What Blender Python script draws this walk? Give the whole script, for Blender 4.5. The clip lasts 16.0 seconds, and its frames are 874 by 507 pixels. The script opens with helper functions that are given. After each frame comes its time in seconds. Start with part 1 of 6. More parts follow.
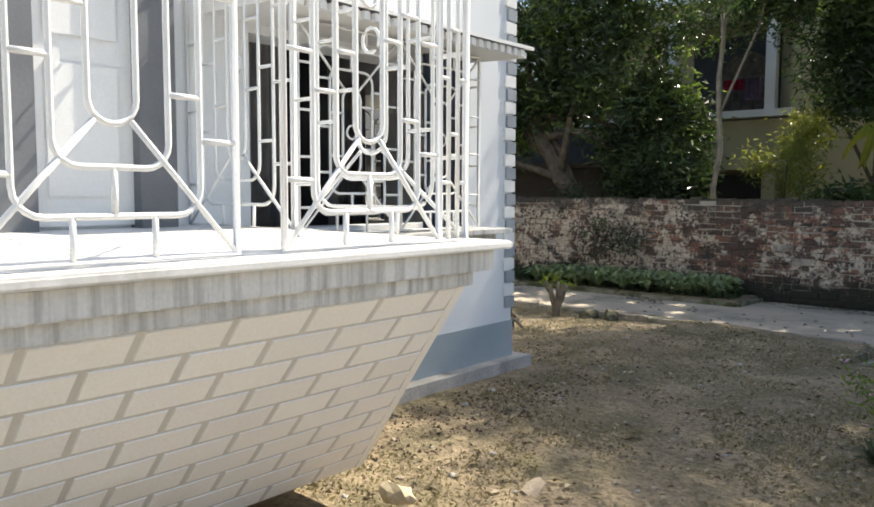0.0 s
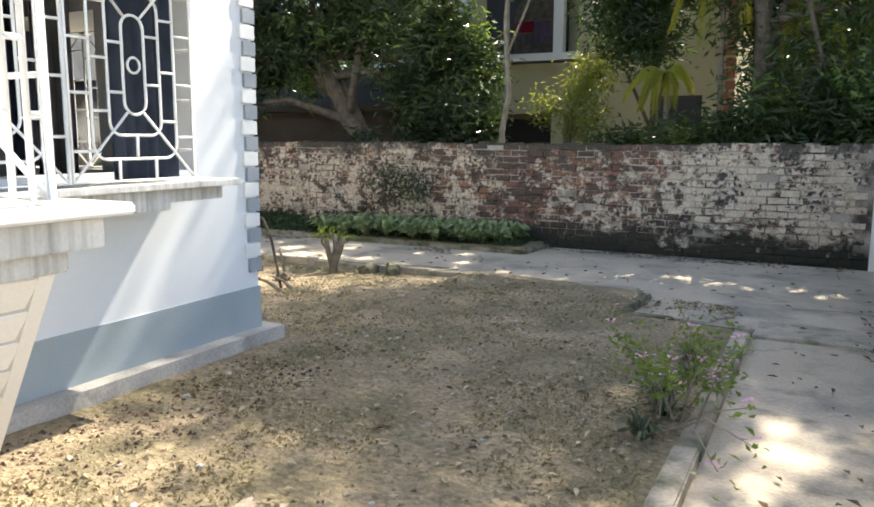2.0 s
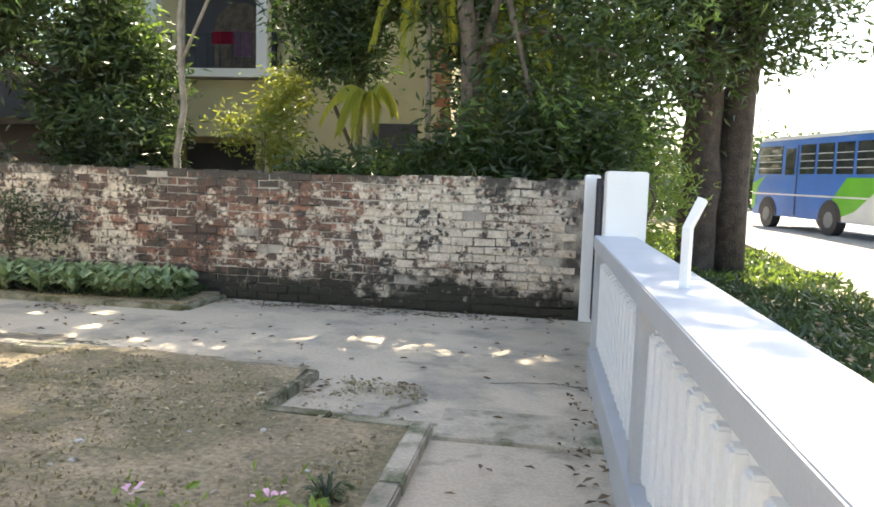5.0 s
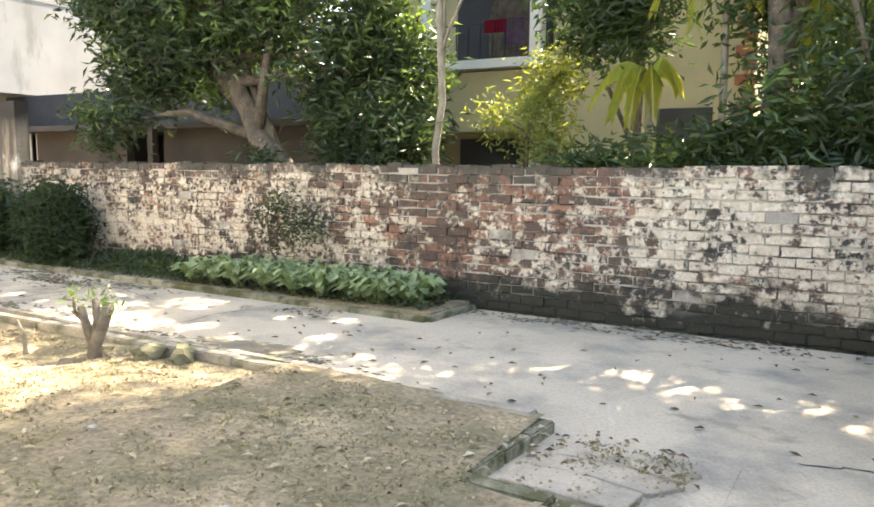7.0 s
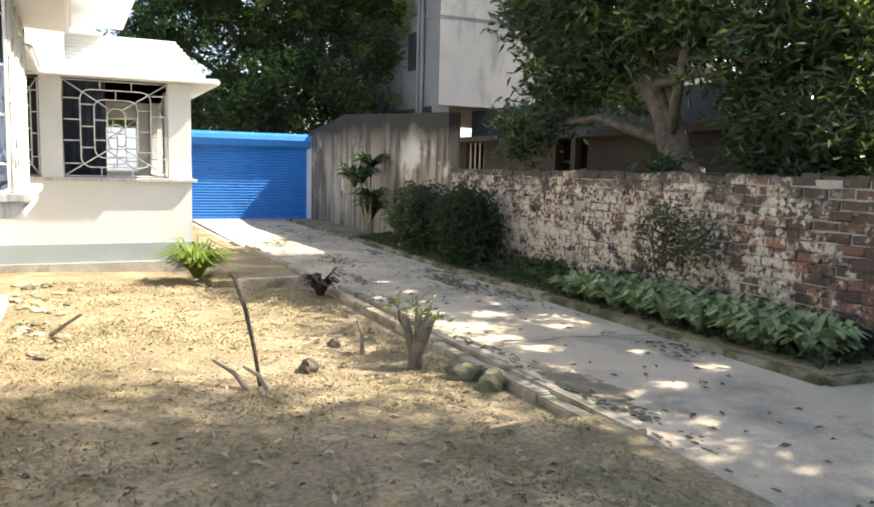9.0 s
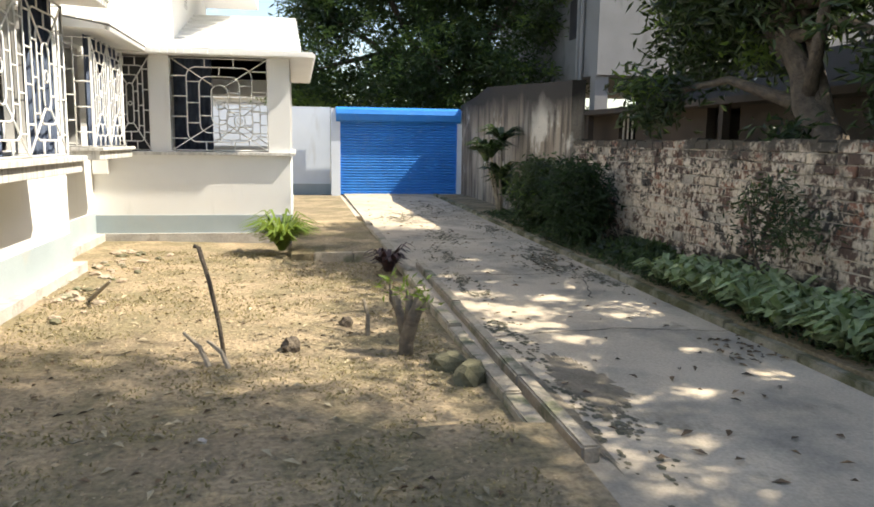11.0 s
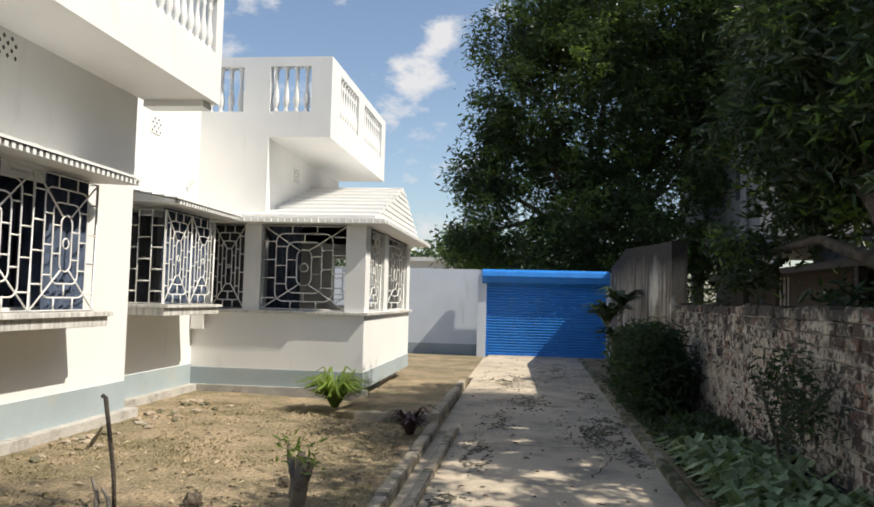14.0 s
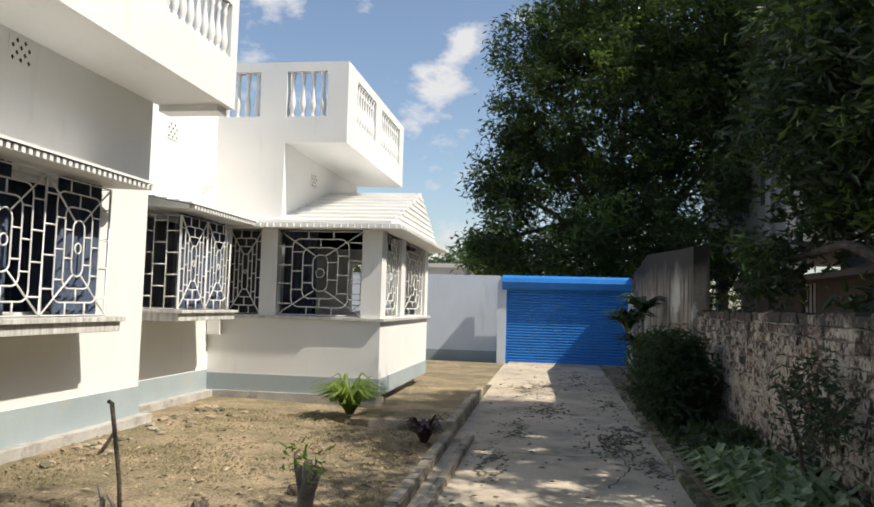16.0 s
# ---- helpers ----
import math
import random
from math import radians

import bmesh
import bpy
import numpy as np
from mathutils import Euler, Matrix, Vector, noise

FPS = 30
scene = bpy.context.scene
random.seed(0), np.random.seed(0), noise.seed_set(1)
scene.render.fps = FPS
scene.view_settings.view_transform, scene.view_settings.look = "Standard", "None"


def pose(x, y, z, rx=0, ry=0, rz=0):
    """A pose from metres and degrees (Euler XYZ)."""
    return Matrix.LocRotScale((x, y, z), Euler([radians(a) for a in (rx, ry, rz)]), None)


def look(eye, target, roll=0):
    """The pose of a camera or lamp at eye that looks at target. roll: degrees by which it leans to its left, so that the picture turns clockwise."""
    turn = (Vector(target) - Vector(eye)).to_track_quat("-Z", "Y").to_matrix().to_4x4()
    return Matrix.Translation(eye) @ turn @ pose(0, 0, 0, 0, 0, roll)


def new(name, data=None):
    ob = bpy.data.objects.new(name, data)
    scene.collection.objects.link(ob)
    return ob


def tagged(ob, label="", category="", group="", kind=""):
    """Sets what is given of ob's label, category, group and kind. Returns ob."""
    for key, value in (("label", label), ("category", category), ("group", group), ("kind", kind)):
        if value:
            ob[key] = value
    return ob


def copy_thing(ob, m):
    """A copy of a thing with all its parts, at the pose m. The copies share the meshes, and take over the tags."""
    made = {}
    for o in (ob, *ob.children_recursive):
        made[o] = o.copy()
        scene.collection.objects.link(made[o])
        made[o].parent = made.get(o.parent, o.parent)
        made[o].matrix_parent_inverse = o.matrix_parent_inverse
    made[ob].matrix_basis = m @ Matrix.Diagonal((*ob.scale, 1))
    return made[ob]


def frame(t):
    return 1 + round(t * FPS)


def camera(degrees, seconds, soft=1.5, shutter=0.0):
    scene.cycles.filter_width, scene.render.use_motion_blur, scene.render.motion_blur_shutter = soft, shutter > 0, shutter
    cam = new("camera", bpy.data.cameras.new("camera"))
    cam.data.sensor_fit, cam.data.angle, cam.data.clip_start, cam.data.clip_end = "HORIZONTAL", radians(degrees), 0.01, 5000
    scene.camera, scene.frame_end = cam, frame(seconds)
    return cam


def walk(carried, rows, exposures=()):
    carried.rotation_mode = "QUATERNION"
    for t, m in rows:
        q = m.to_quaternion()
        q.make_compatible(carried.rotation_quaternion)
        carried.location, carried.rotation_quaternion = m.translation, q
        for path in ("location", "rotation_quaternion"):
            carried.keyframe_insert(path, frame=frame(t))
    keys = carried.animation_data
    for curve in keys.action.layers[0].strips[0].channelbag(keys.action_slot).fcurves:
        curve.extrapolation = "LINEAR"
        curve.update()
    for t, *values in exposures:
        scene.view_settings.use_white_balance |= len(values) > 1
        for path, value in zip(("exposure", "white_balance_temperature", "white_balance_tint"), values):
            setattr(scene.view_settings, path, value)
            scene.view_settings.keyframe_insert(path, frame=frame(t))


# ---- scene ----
cam = camera(59.4, 16.0, soft=1.75)
METRES, EYE, TILT, LEAN, TURN = 11.1, 1.5, 0.0, 0.0, 40.9
ROWS = [
    (0.0, 0.0, 0.0, 0.0, 0.02, -4.51, -0.19),
    (0.5, 0.0106, 0.0199, 0.0004, -5.84, -4.78, -0.29),
    (1.0, 0.0219, 0.0406, -0.0002, -12.3, -6.48, -1.11),
    (1.5, 0.0273, 0.0654, -0.0008, -15.97, -8.03, -0.89),
    (2.0, 0.057, 0.0829, -0.0016, -13.8, -8.51, -0.2),
    (2.5, 0.0788, 0.1071, -0.0026, -12.6, -7.96, -0.59),
    (3.0, 0.1065, 0.1317, -0.0031, -16.66, -7.23, -0.77),
    (3.5, 0.1432, 0.1522, -0.0051, -28.06, -6.98, -0.66),
    (6.0, 0.2557, 0.2891, -0.0056, -32.3, -5.61, -1.88),
    (6.5, 0.2701, 0.3217, -0.0062, -26.36, -5.75, -1.7),
    (7.0, 0.2956, 0.3485, -0.008, -10.43, -6.55, -0.51),
    (7.5, 0.3125, 0.3755, -0.0099, -0.1, -7.22, -1.14),
    (8.0, 0.3343, 0.4007, -0.0091, 13.46, -5.93, -0.89),
    (8.5, 0.3605, 0.4255, -0.0086, 19.52, -5.81, -1.09),
    (9.0, 0.376, 0.4555, -0.0087, 23.77, -6.34, -1.34),
    (11.5, 0.4975, 0.6024, -0.0131, 44.98, -5.13, 0.3),
    (12.0, 0.5233, 0.6296, -0.01, 51.63, -0.03, 0.99),
    (12.5, 0.5333, 0.6573, -0.0085, 53.67, 2.81, 0.46),
    (13.0, 0.5656, 0.6826, -0.0087, 55.65, 2.42, 0.59),
    (13.5, 0.5827, 0.7091, -0.01, 54.22, 2.47, 0.02),
    (14.0, 0.6086, 0.7338, -0.0084, 55.86, 3.38, -1.48),
    (14.5, 0.6171, 0.7406, -0.0082, 56.9, 3.16, -1.8),
    (15.0, 0.6129, 0.7396, -0.008, 57.21, 3.39, -1.72),
    (15.5, 0.6098, 0.7394, -0.0086, 57.36, 3.61, -1.64),
    (16.0, 0.6042, 0.7468, -0.0089, 57.56, 3.82, -1.6),
]
walk(cam, [(t, pose(0, 0, EYE, TILT, LEAN, TURN) @ pose(METRES * x, METRES * y, METRES * z, 90 + pitch, roll, yaw)) for t, x, y, z, yaw, pitch, roll in ROWS],
     [(0.0, 1.0, 7000, 10), (1.0, 1.05, 7000, 10), (1.5, 1.4, 7000, 10), (2.5, 1.98, 7250, 10), (3.5, 2.7, 7400, 10), (6.0, 2.2, 7750, 10), (6.5, 2.38, 7850, 10), (7.0, 2.95, 8000, 10), (7.5, 2.92, 8000, 10), (8.0, 2.55, 7650, 10), (8.5, 1.9, 7350, 10), (9.0, 1.75, 7250, 10),
      (11.5, 0.98, 7150, 10), (12.5, 0.46, 6850, 10), (16.0, 0.42, 6850, 10)])

# ---- world, sun, exposure ----
SUN_TO = Vector((0.13, 0.62, 0.77)).normalized()
world = bpy.data.worlds.new("world")
scene.world = world
world.use_nodes = True
wn, wl = world.node_tree.nodes, world.node_tree.links
wn.clear()
w_out = wn.new("ShaderNodeOutputWorld")
w_bg = wn.new("ShaderNodeBackground")
w_sky = wn.new("ShaderNodeTexSky")
w_sky.sky_type, w_sky.sun_disc = "NISHITA", False
w_sky.sun_elevation = math.asin(SUN_TO.z)
w_sky.sun_rotation = math.atan2(SUN_TO.x, SUN_TO.y)
w_sky.air_density, w_sky.dust_density, w_sky.ozone_density = 1.0, 1.2, 1.5
w_co = wn.new("ShaderNodeTexCoord")
w_map = wn.new("ShaderNodeMapping")
w_map.inputs["Scale"].default_value = (1.0, 1.0, 1.9)
w_map.inputs["Location"].default_value = (0.35, 0.1, 0.0)
w_noise = wn.new("ShaderNodeTexNoise")
w_noise.inputs["Scale"].default_value, w_noise.inputs["Detail"].default_value, w_noise.inputs["Roughness"].default_value = 9.0, 9.0, 0.6
w_ramp = wn.new("ShaderNodeValToRGB")
w_ramp.color_ramp.elements[0].position, w_ramp.color_ramp.elements[1].position = 0.60, 0.74
w_mix = wn.new("ShaderNodeMix")
w_mix.data_type = "RGBA"
w_mix.inputs["B"].default_value = (4.9, 5.05, 5.4, 1)
wl.new(w_co.outputs["Generated"], w_map.inputs["Vector"])
wl.new(w_map.outputs["Vector"], w_noise.inputs["Vector"])
w_sum = w_noise.outputs["Fac"]
# heaped clouds: direction, spread and weight of each
for d, spread, weight in (((-0.944, -0.136, 0.300), 0.055, 0.24), ((-0.950, -0.160, 0.270), 0.06, 0.2), ((-0.935, -0.116, 0.335), 0.04, 0.24), ((-0.872, -0.345, 0.346), 0.08, 0.17),
                          ((-0.97, -0.13, 0.20), 0.10, 0.14), ((-0.80, -0.55, 0.40), 0.2, 0.16), ((0.5, 0.75, 0.43), 0.35, 0.2), ((0.9, -0.2, 0.4), 0.4, 0.16)):
    w_dist = wn.new("ShaderNodeVectorMath")
    w_dist.operation = "DISTANCE"
    w_dist.inputs[1].default_value = d
    wl.new(w_co.outputs["Generated"], w_dist.inputs[0])
    w_fall = wn.new("ShaderNodeMapRange")
    w_fall.inputs["From Min"].default_value, w_fall.inputs["From Max"].default_value = 0.0, spread
    w_fall.inputs["To Min"].default_value, w_fall.inputs["To Max"].default_value = weight, 0.0
    wl.new(w_dist.outputs["Value"], w_fall.inputs["Value"])
    w_add = wn.new("ShaderNodeMath")
    wl.new(w_sum, w_add.inputs[0])
    wl.new(w_fall.outputs["Result"], w_add.inputs[1])
    w_sum = w_add.outputs["Value"]
wl.new(w_sum, w_ramp.inputs["Fac"])
wl.new(w_ramp.outputs["Color"], w_mix.inputs["Factor"])
wl.new(w_sky.outputs["Color"], w_mix.inputs["A"])
wl.new(w_mix.outputs["Result"], w_bg.inputs["Color"])
w_bg.inputs["Strength"].default_value = 0.118
wl.new(w_bg.outputs["Background"], w_out.inputs["Surface"])

sun = new("sun", bpy.data.lights.new("sun", "SUN"))
sun.data.energy, sun.data.angle, sun.data.color = 4.4, radians(0.55), (1.0, 0.95, 0.86)
sun.matrix_world = look(SUN_TO * 60, (0, 0, 0))


# ---- materials ----
def surf(name, c1, c2, scale=3.0, rough=0.7, bump=0.2, fine=60.0, metal=0.0, spot=None, spot_scale=1.2, spot_lo=0.55, spot_hi=0.7,
         vary=0.0, island=False, low=None, transl=None, coat=0.0, grain=0.14, streak=None, spot2=None, depth=0.01):
    """Two tones by a broad noise, fine grain, optional stains (spot), a splash zone near the ground (low: colour, height, softness) and variation from piece to piece."""
    m = bpy.data.materials.new(name)
    m.use_nodes = True
    n, l = m.node_tree.nodes, m.node_tree.links
    b = n["Principled BSDF"]
    geo = n.new("ShaderNodeNewGeometry")
    big = n.new("ShaderNodeTexNoise")
    big.inputs["Scale"].default_value, big.inputs["Detail"].default_value = scale, 6.0
    l.new(geo.outputs["Position"], big.inputs["Vector"])
    small = n.new("ShaderNodeTexNoise")
    small.inputs["Scale"].default_value, small.inputs["Detail"].default_value = fine, 5.0
    l.new(geo.outputs["Position"], small.inputs["Vector"])

    def mixc(fac, a, bb, kind="MIX"):
        x = n.new("ShaderNodeMix")
        x.data_type, x.blend_type = "RGBA", kind
        for sock, v in ((x.inputs["Factor"], fac), (x.inputs["A"], a), (x.inputs["B"], bb)):
            if isinstance(v, (tuple, list)):
                sock.default_value = (*v, 1.0) if len(v) == 3 else v
            elif isinstance(v, (int, float)):
                sock.default_value = v
            else:
                l.new(v, sock)
        return x.outputs["Result"]

    def ramp(src, lo, hi):
        r = n.new("ShaderNodeMapRange")
        r.inputs["From Min"].default_value, r.inputs["From Max"].default_value = lo, hi
        l.new(src, r.inputs["Value"])
        return r.outputs["Result"]

    col = mixc(ramp(big.outputs["Fac"], 0.35, 0.65), c1, c2)
    if vary:
        src = geo.outputs["Random Per Island"] if island else n.new("ShaderNodeObjectInfo").outputs["Random"]
        hsv = n.new("ShaderNodeHueSaturation")
        r = n.new("ShaderNodeMapRange")
        r.inputs["To Min"].default_value, r.inputs["To Max"].default_value = 1 - vary, 1 + vary
        l.new(src, r.inputs["Value"])
        l.new(r.outputs["Result"], hsv.inputs["Value"])
        l.new(col, hsv.inputs["Color"])
        col = hsv.outputs["Color"]
    if spot:
        sp = n.new("ShaderNodeTexNoise")
        sp.inputs["Scale"].default_value, sp.inputs["Detail"].default_value, sp.inputs["Roughness"].default_value = spot_scale, 8.0, 0.62
        if streak:
            mp = n.new("ShaderNodeMapping")
            mp.inputs["Scale"].default_value = streak
            l.new(geo.outputs["Position"], mp.inputs["Vector"])
            l.new(mp.outputs["Vector"], sp.inputs["Vector"])
        else:
            l.new(geo.outputs["Position"], sp.inputs["Vector"])
        col = mixc(ramp(sp.outputs["Fac"], spot_lo, spot_hi), col, spot)
    if spot2:
        s2 = n.new("ShaderNodeTexNoise")
        s2.inputs["Scale"].default_value, s2.inputs["Detail"].default_value, s2.inputs["Roughness"].default_value = spot2[1], 9.0, 0.66
        m2 = n.new("ShaderNodeMapping")
        m2.inputs["Scale"].default_value, m2.inputs["Location"].default_value = spot2[4], (3.3, 1.7, 0.4)
        l.new(geo.outputs["Position"], m2.inputs["Vector"])
        l.new(m2.outputs["Vector"], s2.inputs["Vector"])
        col = mixc(ramp(s2.outputs["Fac"], spot2[2], spot2[3]), col, spot2[0])
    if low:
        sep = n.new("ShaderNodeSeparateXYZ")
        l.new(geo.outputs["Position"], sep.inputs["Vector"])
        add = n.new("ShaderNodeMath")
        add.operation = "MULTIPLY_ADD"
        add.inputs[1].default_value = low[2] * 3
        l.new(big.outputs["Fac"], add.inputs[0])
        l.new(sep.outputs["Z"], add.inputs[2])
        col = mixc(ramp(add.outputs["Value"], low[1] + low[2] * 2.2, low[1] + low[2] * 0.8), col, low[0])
    g0, g1 = 1 - grain * 1.2, 1 + grain * 0.85
    col = mixc(1.0, col, mixc(ramp(small.outputs["Fac"], 0.3, 0.7), (g0, g0, g0), (g1, g1, g1)), "MULTIPLY")
    l.new(col, b.inputs["Base Color"])
    b.inputs["Roughness"].default_value, b.inputs["Metallic"].default_value = rough, metal
    b.inputs["Coat Weight"].default_value = coat
    if bump:
        bp = n.new("ShaderNodeBump")
        bp.inputs["Strength"].default_value, bp.inputs["Distance"].default_value = bump, depth
        l.new(small.outputs["Fac"], bp.inputs["Height"])
        l.new(bp.outputs["Normal"], b.inputs["Normal"])
    if transl:
        tr = n.new("ShaderNodeBsdfTranslucent")
        tr.inputs["Color"].default_value = (*transl, 1)
        mx = n.new("ShaderNodeMixShader")
        mx.inputs["Fac"].default_value = 0.38
        l.new(b.outputs["BSDF"], mx.inputs[1])
        l.new(tr.outputs["BSDF"], mx.inputs[2])
        l.new(mx.outputs["Shader"], n["Material Output"].inputs["Surface"])
    return m


WHITE = surf("white_paint", (0.80, 0.80, 0.78), (0.76, 0.76, 0.745), 1.3, 0.6, 0.08, 90, grain=0.03, spot=(0.66, 0.655, 0.62), spot_scale=1.6, spot_lo=0.60, spot_hi=0.85, streak=(2.2, 2.2, 0.5))
FACADE = surf("cool_white_facade_paint", (0.77, 0.79, 0.80), (0.73, 0.75, 0.765), 1.3, 0.6, 0.08, 90, grain=0.03, spot=(0.66, 0.67, 0.67), spot_scale=1.6, spot_lo=0.60, spot_hi=0.85, streak=(2.2, 2.2, 0.5))
PALE_BLUE = surf("pale_blue_paint", (0.67, 0.735, 0.81), (0.62, 0.685, 0.765), 1.5, 0.6, 0.08, 90, grain=0.03, spot=(0.5, 0.53, 0.55), spot_scale=1.4, spot_lo=0.6, spot_hi=0.8, streak=(2, 2, 0.4))
BAND = surf("blue_grey_band_paint", (0.36, 0.42, 0.44), (0.31, 0.37, 0.395), 1.5, 0.6, 0.1, 80, grain=0.05, spot=(0.40, 0.39, 0.35), spot_scale=2.2, spot_lo=0.56, spot_hi=0.8)
QUOIN_GREY = surf("quoin_grey_paint", (0.33, 0.36, 0.39), (0.29, 0.32, 0.35), 3, 0.6, 0.2, 80, grain=0.06)
IRON = surf("white_enamel_iron", (0.82, 0.82, 0.80), (0.76, 0.76, 0.74), 6, 0.4, 0.05, 150, grain=0.03)
LEDGE = surf("weathered_ledge", (0.70, 0.69, 0.66), (0.56, 0.55, 0.52), 4, 0.6, 0.2, 70, grain=0.06, spot=(0.27, 0.26, 0.24), spot_scale=1.0, spot_lo=0.44, spot_hi=0.74, streak=(24, 24, 1.1))
TOP_SLAB = surf("white_ledge_slab", (0.78, 0.77, 0.74), (0.70, 0.69, 0.66), 3, 0.6, 0.1, 80, grain=0.04, spot=(0.5, 0.48, 0.44), spot_scale=3.0, spot_lo=0.58, spot_hi=0.75)
COPING = surf("light_grey_coping_paint", (0.46, 0.48, 0.50), (0.42, 0.44, 0.46), 2, 0.6, 0.08, 80, grain=0.04, spot=(0.38, 0.39, 0.40), spot_scale=2.0, spot_lo=0.58, spot_hi=0.75)
PLINTH = surf("plinth_concrete", (0.50, 0.48, 0.44), (0.38, 0.36, 0.33), 4, 0.85, 0.4, 60, spot=(0.24, 0.22, 0.19), spot_scale=3)
# near-black that paints in the shade of rooms, openings and holes
DARK = surf("unlit_opening_dark", (0.05, 0.05, 0.055), (0.035, 0.035, 0.04), 2, 0.7, 0.1, 50)
CURTAIN = surf("blue_grey_curtain", (0.12, 0.16, 0.24), (0.08, 0.11, 0.18), 6, 0.8, 0.2, 200)
CREAM = surf("cream_textured_paint", (0.78, 0.77, 0.72), (0.72, 0.71, 0.66), 2, 0.65, 0.1, 80, grain=0.04, spot=(0.62, 0.60, 0.53), spot_scale=1.5, spot_lo=0.58, spot_hi=0.75)
JOINT = surf("grey_joint_paint", (0.60, 0.605, 0.60), (0.54, 0.545, 0.54), 5, 0.7, 0.1, 80, grain=0.05)
SOIL = surf("dry_soil", (0.365, 0.282, 0.175), (0.25, 0.195, 0.122), 1.1, 0.95, 1.0, 26, grain=0.30, depth=0.03, spot=(0.19, 0.158, 0.088), spot_scale=1.7, spot_lo=0.43, spot_hi=0.60,
            spot2=((0.165, 0.135, 0.085), 7.0, 0.56, 0.70, (1, 1, 1)))
CONCRETE = surf("worn_concrete", (0.56, 0.478, 0.365), (0.46, 0.39, 0.295), 0.9, 0.85, 0.5, 45, grain=0.12, spot=(0.27, 0.245, 0.20), spot_scale=1.4, spot_lo=0.48, spot_hi=0.70,
                spot2=((0.20, 0.175, 0.125), 1.6, 0.58, 0.72, (0.9, 1.2, 1)))
MOSSY_KERB = surf("mossy_kerb", (0.34, 0.305, 0.225), (0.22, 0.205, 0.135), 4, 0.95, 0.9, 40, spot=(0.085, 0.085, 0.036), spot_scale=3.5, spot_lo=0.42, spot_hi=0.58, vary=0.2)
KERB = surf("kerb_concrete", (0.42, 0.365, 0.285), (0.30, 0.26, 0.20), 4, 0.9, 0.6, 40, spot=(0.12, 0.13, 0.07), spot_scale=3.5, spot_lo=0.5, spot_hi=0.66, vary=0.15)
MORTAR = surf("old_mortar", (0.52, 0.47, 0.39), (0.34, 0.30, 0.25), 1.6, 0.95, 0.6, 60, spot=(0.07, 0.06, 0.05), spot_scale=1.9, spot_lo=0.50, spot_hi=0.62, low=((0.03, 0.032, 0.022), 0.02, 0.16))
SHUTTER = surf("blue_shutter_paint", (0.02, 0.215, 0.64), (0.015, 0.18, 0.56), 2, 0.45, 0.05, 100, grain=0.04, spot=(0.05, 0.22, 0.58), spot_scale=4)
BARK = surf("grey_bark", (0.15, 0.12, 0.085), (0.08, 0.062, 0.048), 7, 0.95, 0.9, 30, depth=0.03)
PALE_BARK = surf("pale_bark", (0.30, 0.26, 0.20), (0.20, 0.17, 0.13), 7, 0.95, 0.7, 40, depth=0.02)
# wide gap between the two tones paints shaded and sunlit clumps into crowns
LEAF = surf("mango_leaf", (0.020, 0.037, 0.016), (0.088, 0.130, 0.048), 1.1, 0.32, 0.0, 20, vary=0.55, island=True, transl=(0.060, 0.098, 0.024))
LEAF_DARK = surf("dark_leaf", (0.016, 0.031, 0.012), (0.070, 0.112, 0.034), 1.1, 0.32, 0.0, 20, vary=0.55, island=True, transl=(0.075, 0.13, 0.022))
# brighter green for young outer clumps, with sunlit highlights painted into it
LEAF_YOUNG_LIT = surf("sunlit_young_leaf", (0.075, 0.13, 0.03), (0.15, 0.225, 0.055), 1.5, 0.42, 0.0, 20, vary=0.4, island=True, transl=(0.24, 0.36, 0.055))
LEAF_BUSH = surf("bush_leaf", (0.010, 0.022, 0.008), (0.036, 0.066, 0.02), 1.6, 0.5, 0.0, 20, vary=0.5, island=True, transl=(0.04, 0.08, 0.012))
LEAF_LIGHT = surf("fresh_leaf", (0.10, 0.18, 0.035), (0.17, 0.24, 0.05), 2.5, 0.45, 0.0, 20, vary=0.4, island=True, transl=(0.26, 0.35, 0.05))
LEAF_YELLOW = surf("yellow_frond", (0.40, 0.38, 0.05), (0.26, 0.30, 0.05), 2.5, 0.5, 0.0, 20, vary=0.3, island=True, transl=(0.5, 0.47, 0.06))
LEAF_VAR = surf("variegated_leaf", (0.19, 0.26, 0.11), (0.40, 0.45, 0.26), 14, 0.5, 0.0, 20, vary=0.4, island=True, transl=(0.22, 0.32, 0.08))
YELLOW = surf("yellow_wall_paint", (0.50, 0.45, 0.28), (0.44, 0.39, 0.24), 1.2, 0.8, 0.2, 50, grain=0.05, spot=(0.42, 0.38, 0.25), spot_scale=1.5)
